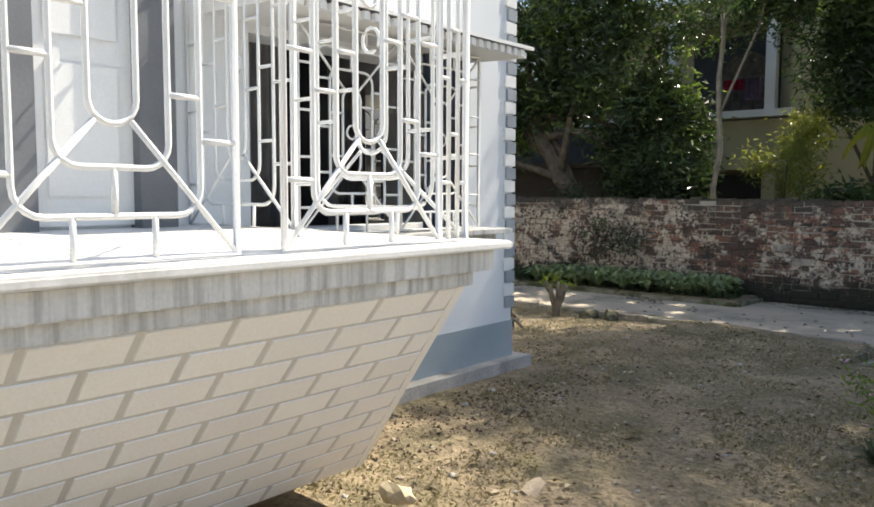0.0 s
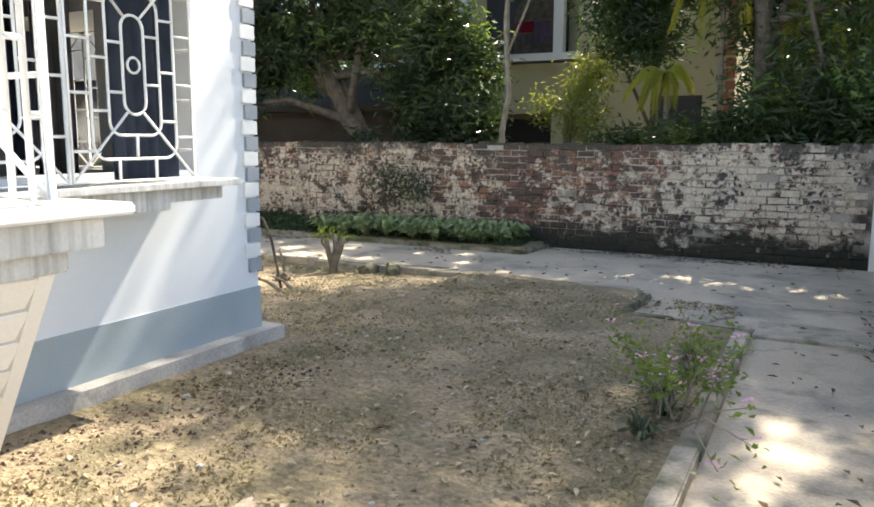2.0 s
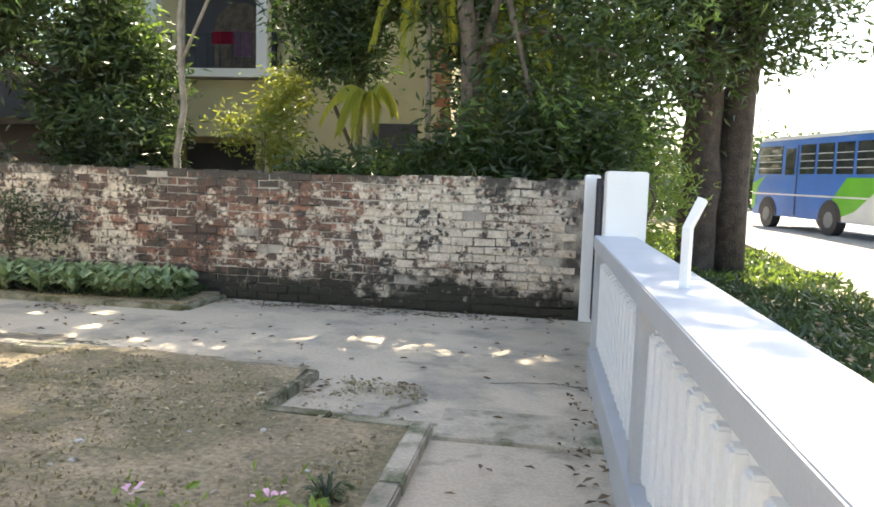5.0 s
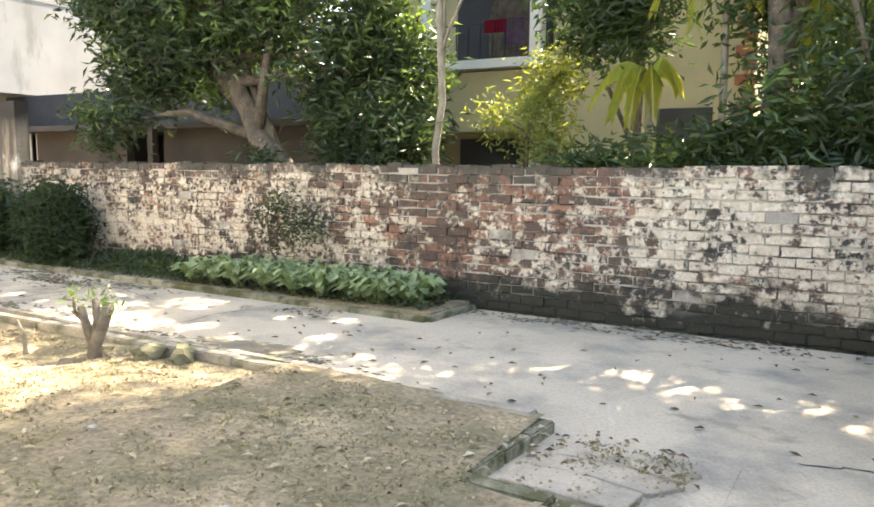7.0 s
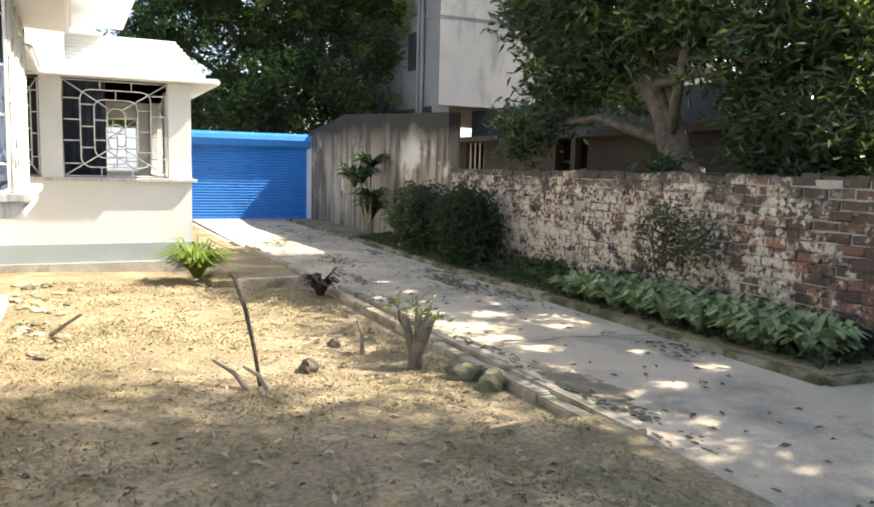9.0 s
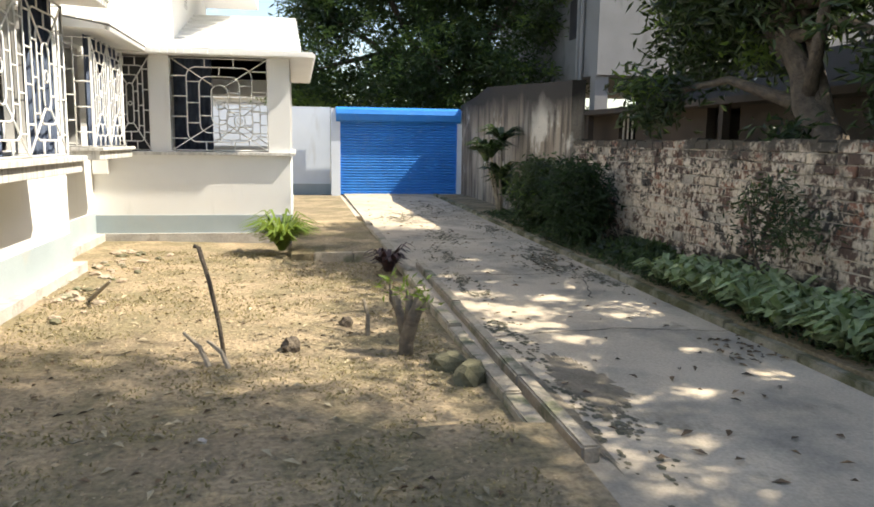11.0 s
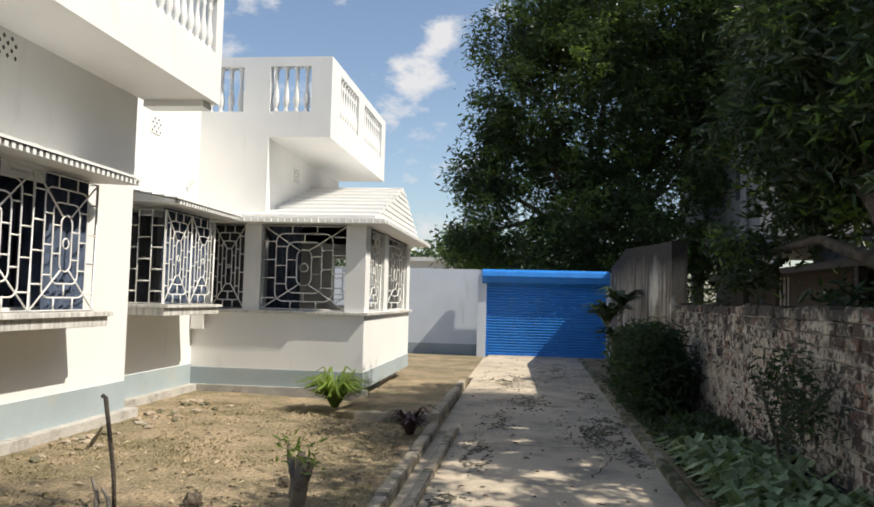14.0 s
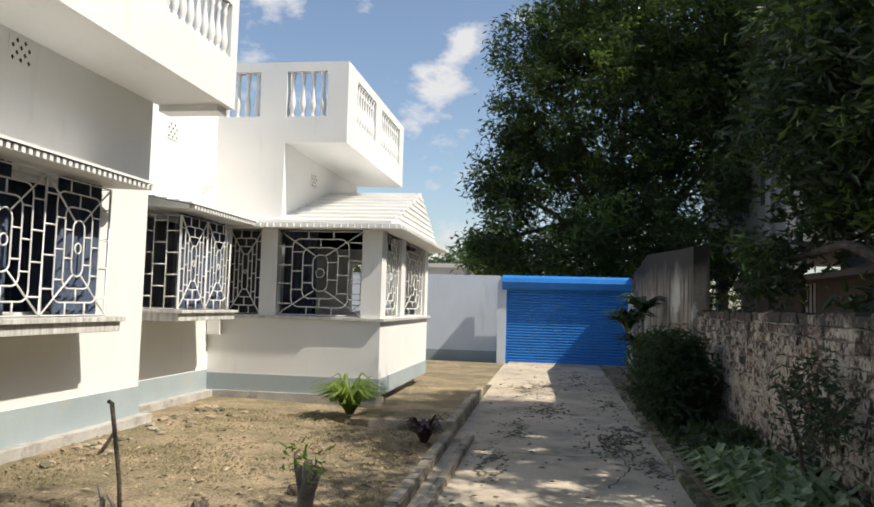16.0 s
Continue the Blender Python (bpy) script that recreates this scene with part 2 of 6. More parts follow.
OLD = surf("stained_old_plaster", (0.42, 0.37, 0.30), (0.27, 0.215, 0.16), 0.9, 0.9, 0.6, 30, spot=(0.085, 0.07, 0.055), spot_scale=1.3, spot_lo=0.45, spot_hi=0.62, streak=(3.2, 3.2, 0.42), spot2=((0.56, 0.52, 0.45), 0.8, 0.58, 0.63, (1, 1, 0.8)), low=((0.030, 0.025, 0.020), 2.0, -0.45))
GREY = surf("grey_render", (0.27, 0.27, 0.27), (0.21, 0.21, 0.205), 0.7, 0.85, 0.3, 40, grain=0.06, spot=(0.14, 0.14, 0.135), spot_scale=0.9, streak=(1.2, 1.2, 0.4))
GATE = surf("black_gate_paint", (0.02, 0.02, 0.03), (0.03, 0.03, 0.04), 3, 0.5, 0.1, 80)


# ---- builders ----
def link(name, bm, material, parent=None, label="", smooth=False):
    me = bpy.data.meshes.new(name)
    bm.to_mesh(me)
    bm.free()
    me.materials.append(material)
    if smooth:
        me.polygons.foreach_set("use_smooth", [True] * len(me.polygons))
    ob = new(name, me)
    if parent is not None:
        ob.parent = parent
    if label:
        ob["label"] = label
    return ob


def part(name, bm, material, parent, label="", smooth=False):
    return link(name, bm, material, parent, label, smooth)


def raw(name, verts, faces, material, parent=None, smooth=False):
    me = bpy.data.meshes.new(name)
    me.from_pydata(verts, [], faces)
    me.materials.append(material)
    if smooth:
        me.polygons.foreach_set("use_smooth", [True] * len(me.polygons))
    ob = new(name, me)
    if parent is not None:
        ob.parent = parent
    return ob


def thing(name, x, y, z, label, category, group="", kind=""):
    e = new(name)
    e.location = (x, y, z)
    bpy.context.view_layer.update()
    return tagged(e, label, category, group, kind)


def under(ob, parent):
    """Hang ob, built in world coordinates, under parent without moving it."""
    ob.parent = parent
    ob.matrix_parent_inverse = Matrix.Translation(parent.location).inverted() if parent.parent is None else parent.matrix_parent_inverse.copy()
    return ob


def box(bm, x0, y0, z0, x1, y1, z1, bevel=0.0):
    vs = [bm.verts.new(c) for c in ((x0, y0, z0), (x1, y0, z0), (x1, y1, z0), (x0, y1, z0), (x0, y0, z1), (x1, y0, z1), (x1, y1, z1), (x0, y1, z1))]
    fs = [bm.faces.new([vs[i] for i in f]) for f in ((3, 2, 1, 0), (4, 5, 6, 7), (0, 1, 5, 4), (1, 2, 6, 5), (2, 3, 7, 6), (3, 0, 4, 7))]
    if bevel:
        es = list({e for f in fs for e in f.edges})
        bmesh.ops.bevel(bm, geom=es, offset=bevel, segments=2, affect="EDGES", clamp_overlap=True)


def prism(bm, outline, axis, a, b):
    """Extrude an outline of (u, v) pairs along x, y or z from a to b."""
    def at(u, v, w):
        return {"x": (w, u, v), "y": (u, w, v), "z": (u, v, w)}[axis]
    lo = [bm.verts.new(at(u, v, a)) for u, v in outline]
    hi = [bm.verts.new(at(u, v, b)) for u, v in outline]
    k = len(outline)
    bm.faces.new(lo)
    bm.faces.new(hi[::-1])
    for i in range(k):
        bm.faces.new((lo[i], hi[i], hi[(i + 1) % k], lo[(i + 1) % k]))
    bmesh.ops.recalc_face_normals(bm, faces=bm.faces[:])


def tube(bm, pts, r, sides=6, closed=False, r_end=None):
    pts = [Vector(p) for p in pts]
    k, rings = len(pts), []
    for i, p in enumerate(pts):
        a = pts[i - 1] if (i or closed) else p
        b = pts[(i + 1) % k] if (i < k - 1 or closed) else p
        d = (b - a).normalized()
        u = d.cross(Vector((0.31, 0.17, 0.93)) if abs(d.z) < 0.8 else Vector((0.95, 0.2, 0.1))).normalized()
        v = d.cross(u)
        rr = r if r_end is None else r + (r_end - r) * i / (k - 1)
        rings.append([bm.verts.new(p + rr * (math.cos(t) * u + math.sin(t) * v)) for t in (2 * math.pi * j / sides for j in range(sides))])
    for i in range(k if closed else k - 1):
        a, b = rings[i], rings[(i + 1) % k]
        for j in range(sides):
            bm.faces.new((a[j], a[(j + 1) % sides], b[(j + 1) % sides], b[j]))
    if not closed:
        bm.faces.new(rings[0][::-1])
        bm.faces.new(rings[-1])


def simple(name, boxes, material, label="", category="", kind="", bevel=0.0, group=""):
    bm = bmesh.new()
    for b in boxes:
        box(bm, *b, bevel=bevel)
    return tagged(link(name, bm, material), label, category, group, kind)


def wall(name, axis, pos, thick, a0, a1, z0, z1, openings, material):
    """A wall with openings (a, b, low, high); its outer face stands at pos, its body reaches thick behind it (towards minus)."""
    bm = bmesh.new()
    edges = sorted({a0, a1, *[v for o in openings for v in o[:2]]})
    for u, v in zip(edges, edges[1:]):
        spans = sorted((o[2], o[3]) for o in openings if o[0] <= u + 1e-6 and o[1] >= v - 1e-6)
        low = z0
        for s, e in spans + [(z1, z1)]:
            if s - low > 1e-4:
                if axis == "x":
                    box(bm, pos - thick, u, low, pos, v, s)
                else:
                    box(bm, u, pos - thick, low, v, pos, s)
            low = max(low, e)
    bmesh.ops.remove_doubles(bm, verts=bm.verts[:], dist=1e-5)
    return tagged(link(name, bm, material), kind="structure")


def leaves(points, length, width, seed, droop=0.3, spread=1.0):
    """Folded leaf blades at the points, in one vertex and face list."""
    rng = np.random.default_rng(seed)
    k = len(points)
    d = rng.normal(size=(k, 3))
    d[:, 2] = d[:, 2] * 0.6 - droop
    d /= np.linalg.norm(d, axis=1)[:, None]
    s = np.cross(d, rng.normal(size=(k, 3)))
    s /= np.linalg.norm(s, axis=1)[:, None] + 1e-9
    up = np.cross(s, d)
    size = length * rng.uniform(0.65, 1.3, (k, 1))
    w = width * rng.uniform(0.7, 1.2, (k, 1))
    base = points
    mid = points + d * size * 0.45
    tip = points + d * size - up * size * 0.12
    verts = np.stack([base, mid + s * w * 0.5 + up * w * 0.2, tip, mid - s * w * 0.5 + up * w * 0.2], axis=1).reshape(-1, 3)
    i = np.arange(k) * 4
    faces = np.concatenate([np.stack([i, i + 1, i + 2], 1), np.stack([i, i + 2, i + 3], 1)])
    return verts.tolist(), faces.tolist()


# gaps in the crowns, each named by the fleck of sun that it lets onto the ground
CROWN_GAPS = [(-1.99, 11.18, 0.2), (-1.69, 11.1, 0.16), (-1.42, 10.95, 0.16), (-2.4, 10.95, 0.12), (-0.3, 10.88, 0.2), (-0.15, 10.55, 0.15), (-0.9, 10.75, 0.1), (0.05, 10.8, 0.13),
              (-7.1, 10.3, 0.3), (-7.66, 10.75, 0.25), (-7.95, 10.1, 0.25), (-9.36, 10.5, 0.2), (-6.5, 10.28, 0.25), (-6.04, 10.5, 0.2), (-8.6, 10.4, 0.16), (-6.8, 11.2, 0.17), (-5.6, 11.3, 0.17), (-4.7, 10.8, 0.15), (-8.2, 11.2, 0.17), (-4.9, 11.5, 0.15), (-7.4, 9.95, 0.2), (-9.0, 9.95, 0.2), (-10.2, 10.5, 0.18), (-3.9, 10.4, 0.14), (-5.4, 10.2, 0.14), (-1.5, 11.3, 0.09), (-1.1, 11.05, 0.08), (-0.45, 11.1, 0.09), (-0.6, 10.7, 0.07), (-2.3, 11.25, 0.09), (-0.05, 11.15, 0.08), (-1.2, 10.8, 0.07), (-0.2, 5.65, 0.22), (-0.35, 5.2, 0.18), (-0.28, 6.1, 0.16)]


def crown_points(blobs, clumps, per, sigma, seed, shell=0.45):
    rng = np.random.default_rng(seed)
    vol = np.array([b[3] * b[4] * b[5] for b in blobs]) ** 0.75
    pick = rng.choice(len(blobs), clumps, p=vol / vol.sum())
    bl = np.array(blobs)[pick]
    d = rng.normal(size=(clumps, 3))
    d /= np.linalg.norm(d, axis=1)[:, None]
    r = rng.uniform(shell ** 3, 1.0, (clumps, 1)) ** (1 / 3) * rng.uniform(0.8, 1.12, (clumps, 1))
    c = bl[:, :3] + d * r * bl[:, 3:]
    pts = (c[:, None, :] + rng.normal(size=(clumps, per, 3)) * sigma * np.array([1, 1, 0.75])).reshape(-1, 3)
    away = np.array(SUN_TO)
    for gx, gy, gr in CROWN_GAPS:
        q = pts - np.array([gx, gy, -0.2])
        off = np.linalg.norm(q - (q @ away)[:, None] * away, axis=1)
        pts = pts[off > gr * rng.uniform(0.6, 1.25, len(pts))]
    return pts

# ---- setting: ground, drive, path ----
def drive_z(x):
    return -0.27 - 0.0055 * x


def soil_z(x, y):
    near = max(0.0, min(1.0, (9.4 - y) / 3.6)) if x < -4 else max(0.0, min(1.0, (-1.0 - x) / 3.0))
    return -0.20 + 0.10 * near + 0.012 * noise.noise((x * 1.3, y * 1.3, 0)) + 0.010 * noise.noise((x * 5, y * 5, 3))


def garden():
    bm = bmesh.new()
    xs, ys = np.linspace(-11.66, -0.74, 158), np.linspace(-3.0, 9.52, 180)
    grid = []
    for y in ys:
        row = []
        for x in xs:
            row.append(bm.verts.new((x, y, soil_z(x, y))))
        grid.append(row)
    for j in range(len(ys) - 1):
        for i in range(len(xs) - 1):
            if xs[i + 1] > -1.84 and ys[j + 1] > 8.40:
                continue
            bm.faces.new((grid[j][i], grid[j][i + 1], grid[j + 1][i + 1], grid[j + 1][i]))
    return tagged(link("garden_soil", bm, SOIL, smooth=True), "dry brown garden soil with sparse grass", "soil", kind="structure")


garden()
bm = bmesh.new()
bmesh.ops.create_grid(bm, x_segments=80, y_segments=80, size=400)
for v in bm.verts:
    v.co.z = -0.42
tagged(link("ground", bm, SOIL), "bare earth around the houses", "ground", kind="structure")

bm = bmesh.new()
prism(bm, [(-22.4, drive_z(-22.4)), (0.6, drive_z(0.6)), (0.6, -0.6), (-22.4, -0.6)], "y", 9.5, 12.9)
tagged(link("driveway", bm, CONCRETE), "worn grey concrete driveway", "driveway", kind="structure")
simple("path", [(-0.66, -5, -0.6, 0.6, 9.5, -0.262), (-1.86, 8.45, -0.6, -0.66, 9.5, -0.258), (-22.4, 8.9, -0.6, -16.2, 9.5, -0.206)], CONCRETE, "cracked grey concrete garden path", "path", "structure")


# ---- the house ----
MX, MY = -4.1, 5.78      # main block's outer corner
wall("wall_front", "x", MX, 0.25, -6.0, MY, 0.0, 3.85, [(2.92, 5.15, 1.26, 2.5), (1.4, 2.1, 1.32, 3.2)], FACADE)
wall("wall_side", "y", MY, 0.25, -9.0, MX - 0.25, 0.0, 3.85, [(-8.05, -5.5, 1.22, 2.5)], WHITE)
wall("wall_return", "x", -9.0 + 0.25, 0.25, 5.13, MY - 0.25, 0.0, 3.85, [], WHITE)
wall("wall_recess", "y", 5.38, 0.25, -11.7, -9.0, 0.0, 4.3, [(-11.2, -9.6, 1.26, 2.5)], WHITE)
simple("house_back_wall", [(-16, -6.2, -0.3, MX, -6.0, 3.85), (-16.2, -6.2, -0.3, -16, 5.3, 3.85)], WHITE, kind="structure")
# inner surfaces coloured near-black, added so the windows look into shade
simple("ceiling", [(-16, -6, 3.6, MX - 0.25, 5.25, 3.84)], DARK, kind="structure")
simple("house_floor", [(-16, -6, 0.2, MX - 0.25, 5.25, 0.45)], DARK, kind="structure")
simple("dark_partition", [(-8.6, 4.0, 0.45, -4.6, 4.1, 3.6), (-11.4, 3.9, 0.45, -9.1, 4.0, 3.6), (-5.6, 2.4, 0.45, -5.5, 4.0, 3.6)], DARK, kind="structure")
# plinth and painted band
simple("plinth", [(MX - 0.02, -6, -0.5, MX + 0.14, MY + 0.14, 0.0), (-9.1, MY - 0.02, -0.5, MX - 0.02, MY + 0.14, 0.0), (-11.72, 5.3, -0.5, -9.15, 5.52, 0.0),
                  (-11.74, 5.52, -0.5, -11.64, 8.2, 0.0)], PLINTH, kind="structure")
for side, b in (("front", (MX, -6, 0.0, MX + 0.012, MY + 0.012, 0.33)), ("side", (-9.012, MY, 0.0, MX, MY + 0.012, 0.33)), ("recess", (-11.7, 5.38, 0.0, -9.012, 5.392, 0.3)),
                ("porch_front", (-11.7, 5.392, 0.0, -11.688, 8.122, 0.26)), ("porch_side", (-16.1, 8.11, 0.0, -11.7, 8.122, 0.26))):
    simple("painted_band_" + side, [b], BAND, kind="structure")
# quoins up the corner
for i in range(16):
    z = 0.45 + i * 0.235
    q = simple("quoin", [(MX - 0.06, MY - 0.11, z, MX + 0.02, MY + 0.03, z + 0.105)], QUOIN_GREY, "grey painted corner block on white wall", "quoin", bevel=0.004, group="corner blocks")
    q = simple("quoin", [(MX - 0.06, MY - 0.14, z + 0.118, MX + 0.02, MY + 0.022, z + 0.223)], WHITE, "white painted corner block on white wall", "quoin", bevel=0.004, group="corner blocks")

# balcony over the side wall
simple("balcony_slab", [(-9.4, MY, 3.78, MX - 0.3, 6.66, 3.98), (-9.0, 5.3, 3.852, -4.1, MY, 4.0), (-9.38, MY + 0.01, 3.70, -9.12, 6.56, 3.78)], WHITE, kind="structure")
wall("balcony_parapet", "y", 6.66, 0.12, -9.4, MX - 0.3, 3.98, 5.2, [(-9.2, -7.6, 4.38, 5.06), (-7.3, -5.7, 4.38, 5.06)], WHITE)
simple("balcony_end", [(-9.4, 5.5, 3.98, -9.28, 6.54, 5.2)], WHITE, kind="structure")

# porch
PX, PY = -11.7, 8.11
wall("porch_front", "x", PX, 0.2, 5.38, PY, 0.0, 2.62, [(5.62, 6.18, 1.17, 2.5), (6.45, 7.8, 1.17, 2.5)], WHITE)
wall("porch_side", "y", PY, 0.2, -16.1, PX - 0.2, 0.0, 2.62, [(-13.25, -12.05, 1.17, 2.5), (-15.75, -13.6, 1.17, 2.5)], WHITE)
wall("porch_back", "x", -15.9, 0.2, 5.5, PY - 0.2, 0.0, 2.62, [(6.5, 7.7, 1.2, 2.2)], WHITE)
simple("porch_floor", [(-15.9, 5.5, -0.3, PX - 0.2, PY - 0.2, 0.42)], PLINTH, kind="structure")
simple("porch_ceiling", [(-15.9, 5.3, 2.5, PX - 0.2, PY - 0.2, 2.6)], WHITE, kind="structure")

# upper storey and its balcony
UX = -11.69
wall("upper_wall_east", "x", UX, 0.2, -4.0, 6.5, 2.6, 5.14, [(5.42, 6.07, 4.27, 4.99)], WHITE)
wall("upper_wall_north", "y", 6.5, 0.2, -16.16, UX - 0.2, 2.6, 4.0, [], WHITE)
simple("upper_balcony_slab", [(-16.16, 6.5, 3.86, UX, 7.49, 4.0)], WHITE, kind="structure")
wall("upper_parapet_east", "x", UX, 0.12, 6.5, 7.49, 4.0, 5.14, [(6.5, 7.16, 4.27, 4.99)], WHITE)
wall("upper_parapet_north", "y", 7.49, 0.12, -16.16, UX - 0.12, 4.0, 5.14, [(-13.6, -12.25, 4.27, 4.99), (-15.75, -14.06, 4.27, 4.99)], WHITE)
wall("upper_parapet_west", "x", -16.04, 0.12, 5.5, 7.37, 4.0, 5.14, [], WHITE)

# front verandah bay with its tapering base
def front_bay():
    bm = bmesh.new()
    lo = [(-4.1, -2.2, 0.06), (-2.9, -2.2, 0.06), (-2.9, 2.72, 0.06), (-4.1, 2.72, 0.06)]
    hi = [(-4.1, -3.0, 1.12), (-1.98, -3.0, 1.12), (-1.98, 2.44, 1.12), (-4.1, 2.44, 1.12)]
    a, b = [bm.verts.new(p) for p in lo], [bm.verts.new(p) for p in hi]
    bm.faces.new(a[::-1])
    bm.faces.new(b)
    for i in range(4):
        bm.faces.new((a[i], a[(i + 1) % 4], b[(i + 1) % 4], b[i]))
    return tagged(link("bay_base", bm, CREAM), kind="structure")


front_bay()
simple("bay_ledge", [(-4.1, -3.1, 1.12, -1.955, 2.49, 1.18), (-4.1, -3.15, 1.18, -1.915, 2.58, 1.268)], LEDGE, kind="structure", bevel=0.006)
simple("bay_floor_slab", [(-4.1, -3.2, 1.268, -1.87, 2.655, 1.302)], TOP_SLAB, kind="structure", bevel=0.008)

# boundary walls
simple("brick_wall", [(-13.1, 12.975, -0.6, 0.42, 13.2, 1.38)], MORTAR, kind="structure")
brick_wall = bpy.data.objects["brick_wall"]
bm = bmesh.new()
prism(bm, [(-22.4, -0.6), (-13.1, -0.6), (-13.1, 2.45), (-14.5, 2.5), (-16.5, 2.6), (-19.2, 2.72), (-20.5, 2.55), (-22.4, 2.4)], "y", 12.9, 13.15)
tagged(link("old_wall", bm, OLD), kind="structure")
simple("gate_side_wall", [(-23.0, 3.0, 0.1, -22.8, 9.15, 2.3)], PALE_BLUE, kind="structure")
simple("gate_side_wall_base", [(-23.0, 3.0, -0.5, -22.785, 9.15, 0.1)], BAND, kind="structure")
simple("shutter_pillar", [(-22.6, 9.15, -0.4, -22.15, 9.4, 2.25)], PALE_BLUE, kind="structure")
simple("shutter_pillar_b", [(-22.6, 12.76, -0.4, -22.15, 12.9, 2.25)], PALE_BLUE, kind="structure")

# young: how many outer clumps get the brighter green that paints sunlight
def tree(name, base, top, r0, r1, blobs, clumps, per, size, leaf, label, seed, sigma=0.28, bark=BARK, width=0.3, shell=0.45, young=0):
    t = thing(name, base[0], base[1], base[2], label, "tree")
    rng = random.Random(seed)
    bm = bmesh.new()
    b, e = Vector(base), Vector(top)
    pts = []
    for i in range(9):
        f = i / 8
        p = b.lerp(e, f)
        wob = 0.12 * math.sin(f * math.pi)
        pts.append(p + Vector((rng.uniform(-wob, wob), rng.uniform(-wob, wob), 0)))
    tube(bm, [pts[0] - Vector((0, 0, 0.15))] + pts, r0, 10, r_end=r1)
    trunk = under(part("trunk", bm, bark, None, smooth=True), t)
    for k, q in enumerate(blobs[:10]):
        bm = bmesh.new()
        s = pts[4 + (k % 5)]
        c = Vector(q[:3])
        mid = s.lerp(c, 0.5) + Vector((rng.uniform(-0.3, 0.3), rng.uniform(-0.3, 0.3), 0.3))
        tube(bm, [s, s.lerp(mid, 0.5), mid, mid.lerp(c, 0.6), c], r1 * 0.7, 7, r_end=0.02)
        under(part("limb", bm, bark, None, smooth=True), t)
    v, f = leaves(crown_points(blobs, clumps, per, sigma, seed, shell), size, size * width, seed)
    under(raw("crown", v, f, leaf), t)
    if young:
        v, f = leaves(crown_points(blobs, young, 34, 0.16, seed + 100, 0.93), size * 0.9, size * width, seed + 100)
        under(raw("young_foliage", v, f, LEAF_YOUNG_LIT), t)
    return t




# ---- window grilles ----
def rounded(cu, cv, hw, hh, r, steps=5):
    pts = []
    for su, sv, a0 in ((1, 1, 0), (-1, 1, 90), (-1, -1, 180), (1, -1, 270)):
        for k in range(steps + 1):
            a = radians(a0 + 90 * k / steps)
            pts.append((cu + su * (hw - r) + r * math.cos(a), cv + sv * (hh - r) + r * math.sin(a)))
    return pts


def grille(origin, direction, w, h, label, bar=0.0088, plain=False, group="window grilles"):
    """A welded iron grille in the upright plane through origin along direction: nested rounded frames, diagonals, ties and a ring."""
    t = thing("window_grille", *origin, label, "window grille", group)
    o, d = Vector(origin), Vector(direction).normalized()

    def put(name, pts, closed=False, r=bar):
        bm = bmesh.new()
        tube(bm, [o + d * u + Vector((0, 0, v)) for u, v in pts], r, 6, closed)
        under(part(name, bm, IRON, None, smooth=True), t)

    put("frame", [(0, 0), (w, 0), (w, h), (0, h)], True, bar * 1.35)
    c, m = w / 2, h / 2
    if plain:
        us = [w * k / 3 for k in (1, 2)]
        for u in us:
            put("bar", [(u, 0), (u, h)])
        for k in range(4):
            edge = [0] + us + [w]
            for j in range(3):
                v = h * (0.13 + 0.235 * k + (0.11 if j % 2 else 0))
                put("tie", [(edge[j], v), (edge[j + 1], v)])
        return t
    hw = [0.34 * w, 0.21 * w, 0.088 * w]
    vi = [0.12, 0.25, 0.365]
    put("outer_loop", rounded(c, m, hw[0], m - vi[0], 0.10 * w), True)
    put("middle_loop", rounded(c, m, hw[1], m - vi[1], 0.09 * w), True)
    put("inner_loop", rounded(c, m, hw[2], m - vi[2], 0.085 * w), True)
    put("ring", [(c + 0.05 * w * math.cos(a), m + 0.05 * w * math.sin(a)) for a in (2 * math.pi * k / 12 for k in range(12))], True, bar * 0.9)
    for su in (-1, 1):
        for sv in (-1, 1):
            put("diagonal", [(c + su * w / 2, m + sv * h / 2), (c + su * hw[2] * 0.75, m + sv * (m - vi[2] - 0.01))])
        for k, v in enumerate((0.16, 0.40, 0.62, 0.84)):
            put("tie", [(c + su * w / 2, h * (v + 0.03 * su)), (c + su * hw[0], h * (v + 0.03 * su))])
        for v in (0.28, 0.50, 0.73):
            put("tie", [(c + su * hw[0], h * (v - 0.02 * su)), (c + su * hw[1], h * (v - 0.02 * su))])
        for v in (0.40, 0.61):
            put("tie", [(c + su * hw[1], h * (v + 0.02 * su)), (c + su * hw[2], h * (v + 0.02 * su))])
    for sv in (-1, 1):
        for u in (-0.15, 0.15):
            put("tie", [(c + u * w, m + sv * m), (c + u * w, m + sv * (m - vi[0]))])
        put("tie", [(c, m + sv * (m - vi[0])), (c, m + sv * (m - vi[1]))])
    return t


G = "white painted iron window grille with rounded loops"
